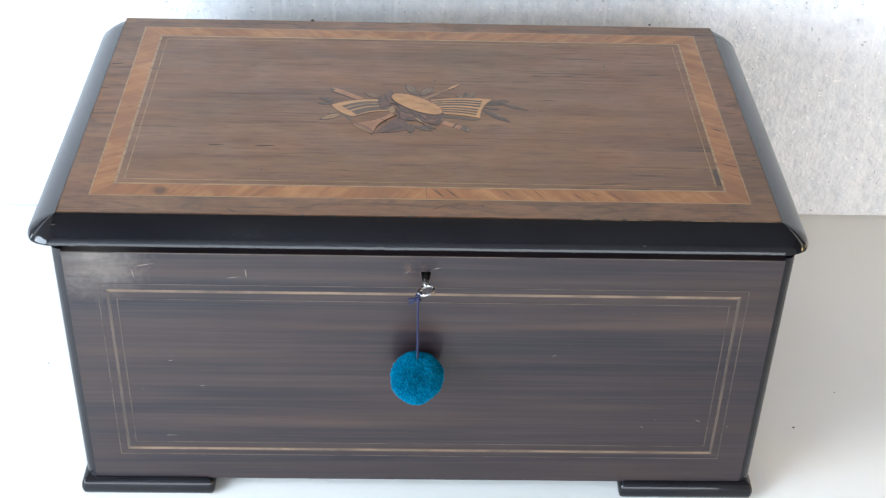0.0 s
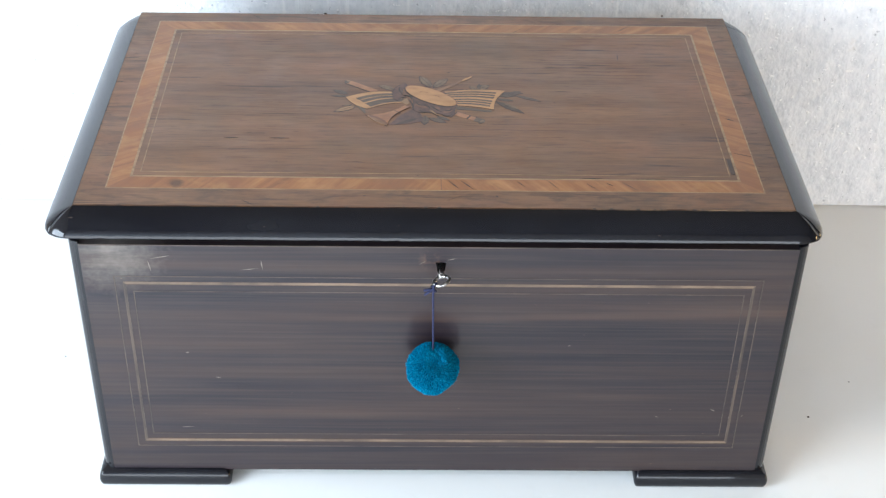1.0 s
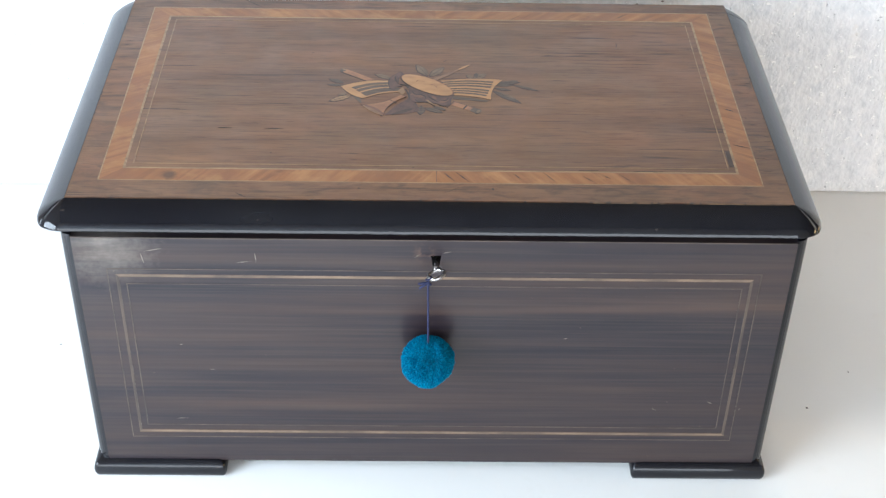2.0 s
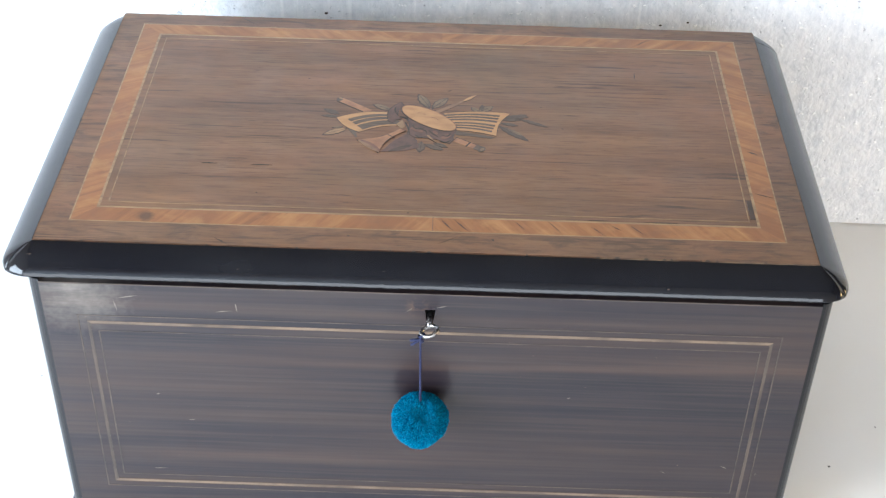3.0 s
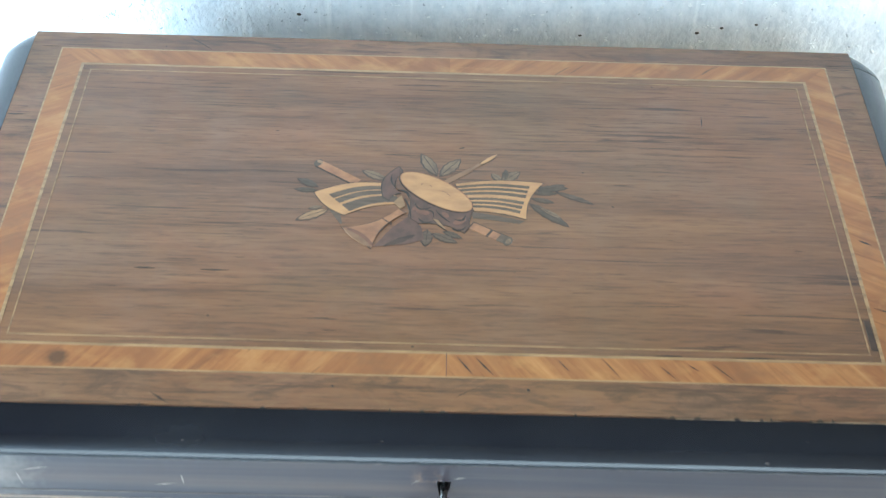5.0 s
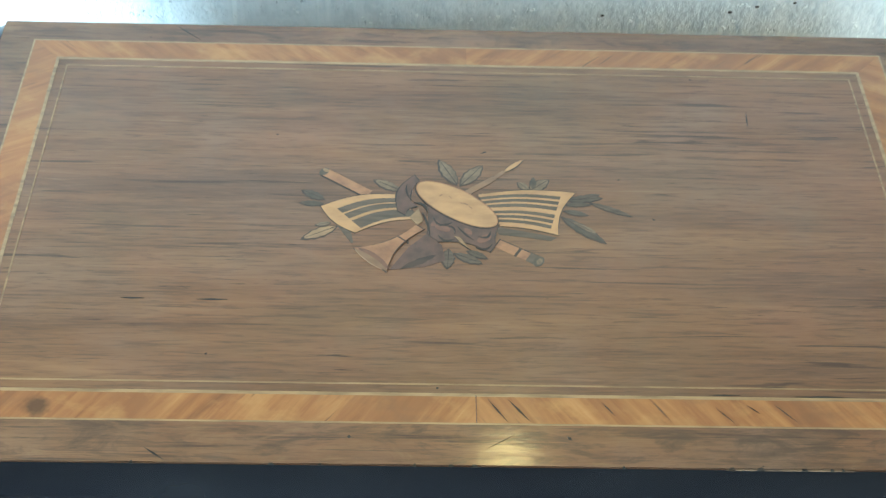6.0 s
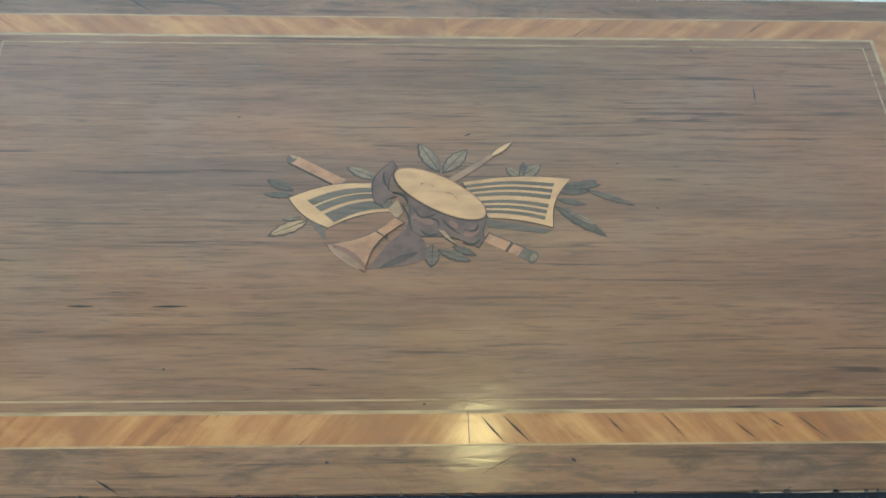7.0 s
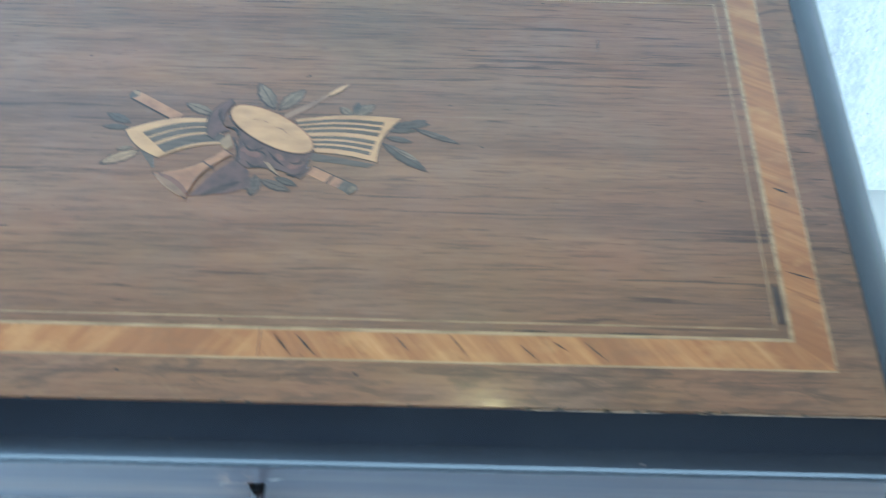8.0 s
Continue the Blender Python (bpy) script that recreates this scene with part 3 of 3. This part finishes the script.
        part("split", prism([(x - length / 2, y - lean), (x, y - w), (x + length / 2, y + lean), (x, y + w)], TOP - 0.0003, TOP + 0.00020), M_GAP, top)
    # a joint across the moulding near the back
    outline = [(HALF + d, z + 0.00012) for d, z in profile[:10]] + [(HALF + d, z - 0.0008) for d, z in profile[9::-1]]
    part("moulding_joint", prism(outline, 0.2395, 0.2401, lambda a, b, h: (a, h, b)), M_HOLE, top)
    # small losses along the edges of the veneer
    rnd = random.Random(21)
    for k in range(34):
        size, w = rnd.uniform(0.0008, 0.0030), rnd.uniform(0.0002, 0.0007)
        if k < 18:
            x, y = rnd.uniform(-HALF + 0.01, HALF - 0.01), 0.0004
            outline = [(x - size / 2, y - 0.0006), (x + size / 2, y - 0.0006), (x + size * 0.2, y + w), (x - size * 0.3, y + w * 0.7)]
        else:
            side, y = (1 if k % 3 else -1), rnd.uniform(0.01, BACK - 0.02)
            x = side * (HALF - 0.0004)
            outline = [(x + side * 0.0006, y - size / 2), (x + side * 0.0006, y + size / 2), (x - side * w, y + size * 0.2), (x - side * w * 0.7, y - size * 0.3)]
        part("chip", prism(outline, TOP - 0.0003, TOP + 0.00018), M_BURNT, top)
    # a pale worn arris along the front, and the dark gap where stringing is lost
    for x0, x1 in ((0.092, 0.138), (0.150, 0.2125)):
        part("worn_edge", prism(((x0, -0.0002), (x1, -0.0002), (x1 - 0.004, 0.0004), (x0 + 0.005, 0.0003)), TOP - 0.0006, TOP + 0.00013), M_WORN, top, "pale worn edge of the veneer")
    part("lost_stringing", prism(((0.1826, 0.0392), (0.1856, 0.0390), (0.1851, 0.0560), (0.1828, 0.0566)), TOP - 0.0003, TOP + 0.00021), M_GAP, top, "dark gap where a strip is lost")
    trophy(top)


# ---------------------------------------------------------------- the marquetry in the lid
def inlay(name, outline, layer, mat, top, label=""):
    part(name, prism(outline, TOP - 0.0003, TOP + 0.00005 + 0.00003 * layer), mat, top, label)


def leaf_outline(base, tip, width, notch=0.0, steps=7):
    (x0, y0), (x1, y1) = base, tip
    dx, dy = x1 - x0, y1 - y0
    length = math.hypot(dx, dy)
    nx, ny = -dy / length, dx / length
    shape = [math.sin(math.pi * k / steps) ** 0.8 * (1.0 - notch * (k % 2)) * width / 2 for k in range(steps + 1)]
    left = [(x0 + dx * k / steps + nx * shape[k], y0 + dy * k / steps + ny * shape[k]) for k in range(steps + 1)]
    right = [(x0 + dx * k / steps - nx * shape[k], y0 + dy * k / steps - ny * shape[k]) for k in range(steps - 1, 0, -1)]
    return left + right


def rod_outline(a, b, wa, wb):
    dx, dy = b[0] - a[0], b[1] - a[1]
    n = math.hypot(dx, dy)
    nx, ny = -dy / n, dx / n
    return [(a[0] + nx * wa / 2, a[1] + ny * wa / 2), (b[0] + nx * wb / 2, b[1] + ny * wb / 2), (b[0] - nx * wb / 2, b[1] - ny * wb / 2), (a[0] - nx * wa / 2, a[1] - ny * wa / 2)]


def oval(centre, long, short, turn, count=36):
    c, s = math.cos(radians(turn)), math.sin(radians(turn))
    return [(centre[0] + long * math.cos(a) * c - short * math.sin(a) * s, centre[1] + long * math.cos(a) * s + short * math.sin(a) * c)
            for a in (k * math.tau / count for k in range(count))]


def curved(a, b, sag, count=8):
    """Points from a to b on a shallow arc."""
    dx, dy = b[0] - a[0], b[1] - a[1]
    return [(a[0] + dx * t - dy * sag * math.sin(math.pi * t), a[1] + dy * t + dx * sag * math.sin(math.pi * t)) for t in np.linspace(0, 1, count)]


def grown(outline, by):
    """The outline, pushed outwards from its centre."""
    cx, cy = sum(p[0] for p in outline) / len(outline), sum(p[1] for p in outline) / len(outline)
    out = []
    for x, y in outline:
        d = math.hypot(x - cx, y - cy) or 1.0
        out.append((x + (x - cx) / d * by, y + (y - cy) / d * by))
    return out


def sheet_of_music(top, far_top, far_bottom, near_bottom, near_top, sag, staves, side):
    """A sheet with a pale border and dark ruled lines."""
    inlay("music_sheet", grown(curved(near_top, far_top, sag) + curved(far_top, far_bottom, 0.10 * side, 6)[1:-1] + curved(far_bottom, near_bottom, -sag), 0.0004), 4.2 + 0.2 * (sag > 0), M_GAP, top)
    inlay("music_sheet", curved(near_top, far_top, sag) + curved(far_top, far_bottom, 0.10 * side, 6)[1:-1] + curved(far_bottom, near_bottom, -sag), 5.2 + 0.2 * (sag > 0), M_CREAM, top, "pale sheet of music in inlaid wood")

    def lerp(p, q, t):
        return (p[0] + (q[0] - p[0]) * t, p[1] + (q[1] - p[1]) * t)

    for lo, hi in staves:
        a0, a1 = lerp(near_top, near_bottom, lo), lerp(near_top, near_bottom, hi)
        b0, b1 = lerp(lerp(near_top, far_top, 0.86), lerp(near_bottom, far_bottom, 0.86), lo), lerp(lerp(near_top, far_top, 0.86), lerp(near_bottom, far_bottom, 0.86), hi)
        inlay("stave", curved(a0, b0, sag) + curved(b1, a1, -sag), 6.2, M_STAVE, top)


def swag(name, points, width, layer, mat, top):
    """A narrow strip that tapers to both ends along a bent line."""
    left, right = [], []
    for i, (x, y) in enumerate(points):
        (ax, ay), (bx, by) = points[max(i - 1, 0)], points[min(i + 1, len(points) - 1)]
        d = math.hypot(bx - ax, by - ay)
        w = width / 2 * (0.25 + 0.75 * math.sin(math.pi * i / (len(points) - 1)))
        left.append((x - (by - ay) / d * w, y + (bx - ax) / d * w))
        right.append((x + (by - ay) / d * w, y - (bx - ax) / d * w))
    inlay(name, left + right[::-1], layer, mat, top)


def trophy(top):
    """Drum, sheets of music, horn, flutes and leaves."""
    dark, mid, pale, cream = M_STAVE, M_LEAF, M_LEAF_PALE, M_CREAM_DULL
    leaves = (((-0.0020, 0.1440), (-0.0100, 0.1602), 0.0066, pale), ((-0.0010, 0.1435), (0.0092, 0.1572), 0.0066, pale), ((-0.0255, 0.1400), (-0.0380, 0.1468), 0.0052, pale),
              ((0.0280, 0.1408), (0.0375, 0.1488), 0.0060, pale), ((0.0285, 0.1415), (0.0236, 0.1468), 0.0040, pale), ((0.0300, 0.1420), (0.0308, 0.1500), 0.0032, mid),
              ((0.0425, 0.1362), (0.0600, 0.1378), 0.0046, mid), ((0.0490, 0.1362), (0.0585, 0.1400), 0.0040, mid), ((0.0530, 0.1352), (0.0715, 0.1268), 0.0032, dark),
              ((0.0425, 0.1335), (0.0548, 0.1338), 0.0030, mid), ((0.0405, 0.1268), (0.0592, 0.1108), 0.0054, mid), ((0.0420, 0.1298), (0.0530, 0.1272), 0.0032, mid),
              ((0.0450, 0.1235), (0.0560, 0.1162), 0.0030, pale), ((-0.0575, 0.1340), (-0.0680, 0.1398), 0.0046, mid), ((-0.0575, 0.1315), (-0.0688, 0.1322), 0.0034, mid),
              ((-0.0515, 0.1188), (-0.0665, 0.1108), 0.0056, cream), ((-0.0545, 0.1205), (-0.0612, 0.1190), 0.0026, pale), ((-0.0140, 0.1050), (-0.0258, 0.0952), 0.0044, dark),
              ((-0.0060, 0.1070), (-0.0068, 0.0955), 0.0058, dark), ((-0.0045, 0.1045), (0.0078, 0.0985), 0.0048, dark), ((0.0010, 0.1060), (0.0100, 0.1015), 0.0036, mid))
    for k, (base, tip, w, wood) in enumerate(leaves):
        lift = 0.08 * k
        edge = [(x - 0.0002, y - 0.0003) for x, y in leaf_outline(base, tip, w * 1.10, 0.16, 9)]
        inlay("leaf", edge, 1 + lift, M_GAP, top)
        a = (base[0] * 0.96 + tip[0] * 0.04, base[1] * 0.96 + tip[1] * 0.04)
        b = (base[0] * 0.06 + tip[0] * 0.94, base[1] * 0.06 + tip[1] * 0.94)
        inlay("leaf", leaf_outline(a, b, w * 0.90, 0.18, 9), 2 + lift, wood, top, "stained leaf in inlaid wood")
        inlay("leaf_vein", rod_outline(a, b, w * 0.08, w * 0.03), 3 + lift, M_GAP, top)
    # flute behind the drum, with its far end below it
    for a, b in (((-0.0588, 0.1510), (-0.0395, 0.1378)), ((0.0140, 0.1100), (0.0300, 0.1005))):
        inlay("flute", [(x - 0.0003, y - 0.0006 if a[0] < 0 else y + 0.0006) for x, y in rod_outline(a, b, 0.0048, 0.0048)], 3.013, M_BURNT, top)
        inlay("flute", rod_outline(a, b, 0.0046, 0.0046), 4.026, M_TUBE, top, "inlaid flute")
    inlay("flute_tip", oval((-0.0590, 0.1511), 0.0027, 0.0018, -125, 14), 5.039, M_LEAF, top)
    inlay("flute_tip", oval((-0.0583, 0.1519), 0.0016, 0.0010, -35, 12), 6.052, M_CREAM_DULL, top)
    inlay("flute_ring", rod_outline((0.0216, 0.1055), (0.0226, 0.1049), 0.0050, 0.0050), 5.065, M_GAP, top)
    inlay("flute_ring", rod_outline((0.0262, 0.1028), (0.0292, 0.1010), 0.0048, 0.0048), 5.078, M_STAVE, top)
    inlay("flute_tip", oval((0.0303, 0.1003), 0.0030, 0.0021, -118, 14), 6.091, M_LEAF, top)
    inlay("flute_tip", oval((0.0306, 0.1001), 0.0019, 0.0012, -118, 12), 7.104, M_LEAF_PALE, top)
    # drumstick
    inlay("drumstick", grown(rod_outline((0.0020, 0.1395), (0.0140, 0.1490), 0.0032, 0.0030), 0.0003), 3.117, M_GAP, top)
    inlay("drumstick", rod_outline((0.0020, 0.1395), (0.0140, 0.1490), 0.0030, 0.0028), 4.13, M_TUBE_DULL, top)
    inlay("drumstick", rod_outline((0.0140, 0.1490), (0.0180, 0.1530), 0.0017, 0.0017), 4.143, M_TUBE_DULL, top)
    inlay("drumstick_tip", leaf_outline((0.0174, 0.1521), (0.0268, 0.1606), 0.0030), 3.156, M_GAP, top)
    inlay("drumstick_tip", leaf_outline((0.0178, 0.1526), (0.0266, 0.1606), 0.0022), 5.169, M_CREAM, top)
    # the two sheets
    inlay("sheet_shadow", [(0.0120, 0.1200), (0.0385, 0.1140), (0.0360, 0.1120), (0.0240, 0.1140), (0.0150, 0.1150)], 3.182, M_STAVE, top)
    sheet_of_music(top, (0.0480, 0.1405), (0.0392, 0.1152), (0.0130, 0.1200), (0.0065, 0.1385), 0.05, ((0.09, 0.17), (0.22, 0.30), (0.35, 0.44), (0.54, 0.62), (0.67, 0.75), (0.80, 0.88)), -1)
    swag("sheet_shadow", [(-0.0555, 0.1262), (-0.0510, 0.1205), (-0.0478, 0.1150), (-0.0455, 0.1092)], 0.0036, 3.195, M_STAVE, top)
    sheet_of_music(top, (-0.0594, 0.1300), (-0.0445, 0.1148), (-0.0185, 0.1232), (-0.0262, 0.1376), -0.09, ((0.16, 0.33), (0.37, 0.54), (0.62, 0.90)), -1)
    # drum seen at a slant: side wall, draped roll beside it, swags of cord and the pale skin
    wall = curved((-0.0200, 0.1445), (-0.0148, 0.1148), 0.10, 6) + curved((-0.0100, 0.1105), (0.0105, 0.1050), 0.12, 6) + curved((0.0128, 0.1090), (0.0148, 0.1205), 0.08, 4)
    inlay("drum_body", grown(wall, 0.0005), 7.208, M_GAP, top)
    inlay("drum_body", wall, 8.221, M_DRUM, top, "brown drum body in inlaid wood")
    roll = curved((-0.0205, 0.1495), (-0.0272, 0.1280), -0.16, 9) + curved((-0.0240, 0.1255), (-0.0192, 0.1310), 0.20, 5) + curved((-0.0222, 0.1340), (-0.0185, 0.1462), 0.10, 5)
    inlay("drum_roll", grown(roll, 0.0006), 7.234, M_BURNT, top)
    inlay("drum_roll", roll, 9.247, M_DRUM, top, "brown roll of cloth in inlaid wood")
    for k, (a, b, sag, w) in enumerate((((-0.0205, 0.1330), (-0.0150, 0.1275), 0.25, 0.0013), ((-0.0125, 0.1245), (-0.0045, 0.1215), -0.38, 0.0011), ((-0.0170, 0.1270), (-0.0138, 0.1130), 0.05, 0.0010),
                                        ((-0.0025, 0.1195), (0.0042, 0.1115), -0.05, 0.0009), ((0.0062, 0.1135), (0.0112, 0.1165), -0.35, 0.0012), ((-0.0105, 0.1140), (-0.0035, 0.1120), -0.30, 0.0012),
                                        ((-0.0235, 0.1440), (-0.0215, 0.1345), -0.12, 0.0009), ((0.0050, 0.1075), (0.0118, 0.1095), -0.30, 0.0011), ((-0.0075, 0.1195), (-0.0035, 0.1150), 0.30, 0.0009))):
        swag("drum_cord", curved(a, b, sag, 7), w, 10.4 + 0.1 * k, M_BURNT, top)
    for x, y, r, turn in ((-0.0085, 0.1182, 0.0034, -25), (0.0085, 0.1125, 0.0034, 35), (-0.0118, 0.1208, 0.0022, 40), (0.0020, 0.1165, 0.0022, -50)):
        inlay("drum_drapery", oval((x, y), r, r * 0.55, turn, 16), 10.26, M_TUBE_DARK, top)
    inlay("drum_cord", [(-0.0042, 0.1140), (-0.0012, 0.1132), (0.0028, 0.1058), (-0.0012, 0.1092)], 12.273, M_BURNT, top)
    inlay("drum_cord", [(-0.0040, 0.1138), (-0.0014, 0.1130), (0.0024, 0.1064), (-0.0012, 0.1098)], 13.286, M_CREAM_DULL, top)
    inlay("drum_cord", [(-0.0222, 0.1242), (-0.0186, 0.1292), (-0.0166, 0.1222), (-0.0190, 0.1196)], 13.299, M_CREAM_DULL, top)
    inlay("drum_rim", oval((-0.0027, 0.1322), 0.0208, 0.0086, -36), 13.312, M_BURNT, top)
    inlay("drum_rim", oval((-0.0026, 0.1324), 0.0204, 0.0083, -36), 14.325, M_TUBE, top)
    inlay("drum_skin", oval((-0.0026, 0.1323), 0.0199, 0.0078, -36), 15.338, M_CREAM, top, "pale oval drum skin in inlaid wood")
    for x, y, length, tilt in ((0.0010, 0.1322, 0.0040, -20), (0.0032, 0.1302, 0.0026, -50), (-0.0092, 0.1372, 0.0018, 30), (-0.0052, 0.1362, 0.0015, -40)):
        t = radians(tilt)
        swag("skin_scratch", [(x - length / 2 * math.cos(t), y - length / 2 * math.sin(t)), (x, y + 0.0002), (x + length / 2 * math.cos(t), y + length / 2 * math.sin(t))], 0.0004, 16.351, M_TUBE_DARK, top)
    # horn and the shade of its bell
    inlay("horn_shadow", [(-0.0300, 0.0945), (-0.0160, 0.0962), (-0.0075, 0.1000), (-0.0090, 0.1085), (-0.0150, 0.1150), (-0.0225, 0.1070)], 5.364, M_DRUM, top)
    inlay("horn_shadow", leaf_outline((-0.0260, 0.0948), (-0.0110, 0.1030), 0.0036, 0.2), 6.377, M_GAP, top)
    left, right = curved((-0.0445, 0.1060), (-0.0196, 0.1196), -0.10, 8), curved((-0.0164, 0.1170), (-0.0312, 0.0932), -0.12, 8)
    inlay("horn", grown(left + right, 0.0005), 13.39, M_GAP, top)
    inlay("horn", left + right, 14.403, M_TUBE, top, "inlaid horn")
    inlay("horn_bell", leaf_outline((-0.0300, 0.0945), (-0.0432, 0.1064), 0.0046), 15.416, M_TUBE_DARK, top)
    inlay("horn_bell", leaf_outline((-0.0306, 0.0932), (-0.0446, 0.1058), 0.0030), 16.429, M_TUBE_DULL, top)
    inlay("horn_ring", rod_outline((-0.0268, 0.1128), (-0.0226, 0.1092), 0.0007, 0.0007), 15.442, M_GAP, top)


body()
for x0, x1 in ((BL - 0.0036, -0.1345), (0.1372, BR + 0.0026)):
    foot(x0, x1, -0.0142, 0.06)
    foot(x0, x1, 0.185, 0.25)
lid()


# ---------------------------------------------------------------- the key and its pompom
def key_with_pompom():
    key = new("key")
    key.location = (0.0035, FRONT, 0.1738)
    tagged(key, "small steel key in the lock with a teal pompom", "key")
    out = FRONT - 0.0085
    part("shank", tube([(0.0035, FRONT + 0.006, 0.1738), (0.0035, FRONT - 0.004, 0.1738), (0.0035, out, 0.1738)], 0.0015, 12), M_STEEL, key, smooth=True)
    part("collar", tube([(0.0035, FRONT - 0.0052, 0.1738), (0.0035, FRONT - 0.0070, 0.1738)], 0.0022, 12), M_STEEL, key)
    tilt = radians(20)
    ring = [(0.0035 + 0.0050 * math.cos(a) * math.cos(tilt), out - 0.0038 + 0.0042 * math.sin(a), 0.1738 + 0.0050 * math.cos(a) * math.sin(tilt)) for a in np.linspace(0, math.tau, 29)]
    part("bow", tube(ring, 0.0011, 8), M_STEEL, key, "oval steel ring", True)
    # cord: a loop round the ring, a hanging length, a knot with two tails
    lx, ly, lz = -0.0008, out - 0.0055, 0.1722
    r = 0.0163
    cx, cy, cz = -0.0008, FRONT - 0.0160, 0.1084
    part("cord", tube([(lx, ly, lz), (lx - 0.0004, ly - 0.001, lz - 0.006), (cx, cy - 0.001, cz + 0.024), (cx, cy, cz + 0.012)], 0.00065, 8), M_CORD, key, "navy blue cord", True)
    part("cord_loop", tube([(lx + 0.0016 * math.cos(a), ly + 0.0020 * math.sin(a), lz + 0.0012 * math.cos(a + 0.6)) for a in np.linspace(0, math.tau, 15)], 0.0006, 6), M_CORD, key, smooth=True)
    for dx, dz in ((-0.0060, -0.0012), (-0.0055, -0.0045)):
        part("cord_tail", tube([(lx, ly, lz - 0.0030), (lx + dx * 0.5, ly - 0.0005, lz - 0.0025 + dz * 0.5), (lx + dx, ly, lz - 0.0030 + dz)], 0.0008, 6), M_CORD, key, smooth=True)
    part("knot", tube([(lx - 0.001, ly, lz - 0.0025), (lx, ly - 0.0006, lz - 0.0035), (lx + 0.0008, ly, lz - 0.0045)], 0.0012, 8), M_CORD, key, smooth=True)
    # pompom: thousands of cut wool ends on a core
    rnd = random.Random(11)
    verts, faces = [], []
    for i in range(14000):
        z = 1 - 2 * (i + 0.5) / 14000
        a = i * 2.399963 + rnd.uniform(-0.03, 0.03)
        q = math.sqrt(1 - z * z)
        n = Vector((q * math.cos(a), q * math.sin(a), z))
        way = (n + 0.22 * Vector((rnd.uniform(-1, 1), rnd.uniform(-1, 1), rnd.uniform(-1, 1)))).normalized()
        lump = 1.0 + 0.05 * noise.noise(n * 2.2) + 0.035 * noise.noise(n * 7.0) - 0.05 * max(0.0, n.dot(Vector((0.75, -0.2, -0.62))) - 0.80) * 5
        lump -= 0.16 * max(0.0, n.dot(Vector((0.10, -0.45, 0.88))) - 0.90) * 10
        tip = n * r * (lump + rnd.uniform(-0.035, 0.025) - 0.10 * (rnd.random() < 0.10))
        side = way.orthogonal().normalized()
        side = (Matrix.Rotation(rnd.uniform(0, math.tau), 3, way) @ side) * 0.00022
        other = way.cross(side)
        base = tip - way * 0.0042
        k = len(verts)
        for p in (base + side, base - side * 0.5 + other * 0.87, base - side * 0.5 - other * 0.87, tip + side, tip - side * 0.5 + other * 0.87, tip - side * 0.5 - other * 0.87):
            verts.append((p.x + cx, p.y + cy, p.z + cz))
        faces += [(k, k + 1, k + 4, k + 3), (k + 1, k + 2, k + 5, k + 4), (k + 2, k, k + 3, k + 5), (k + 3, k + 4, k + 5)]
    me = bpy.data.meshes.new("pompom")
    me.from_pydata(verts, [], faces)
    me.materials.append(M_WOOL)
    ball = new("pompom", me)
    ball.parent = key
    ball.matrix_parent_inverse = Matrix.Translation(key.location).inverted()
    tagged(ball, "fluffy teal blue wool pompom", kind="stuff")
    bm = bmesh.new()
    bmesh.ops.create_icosphere(bm, subdivisions=3, radius=r * 0.80, matrix=Matrix.Translation((cx, cy, cz)))
    part("pompom_core", bm, M_WOOL, key, smooth=True)


key_with_pompom()
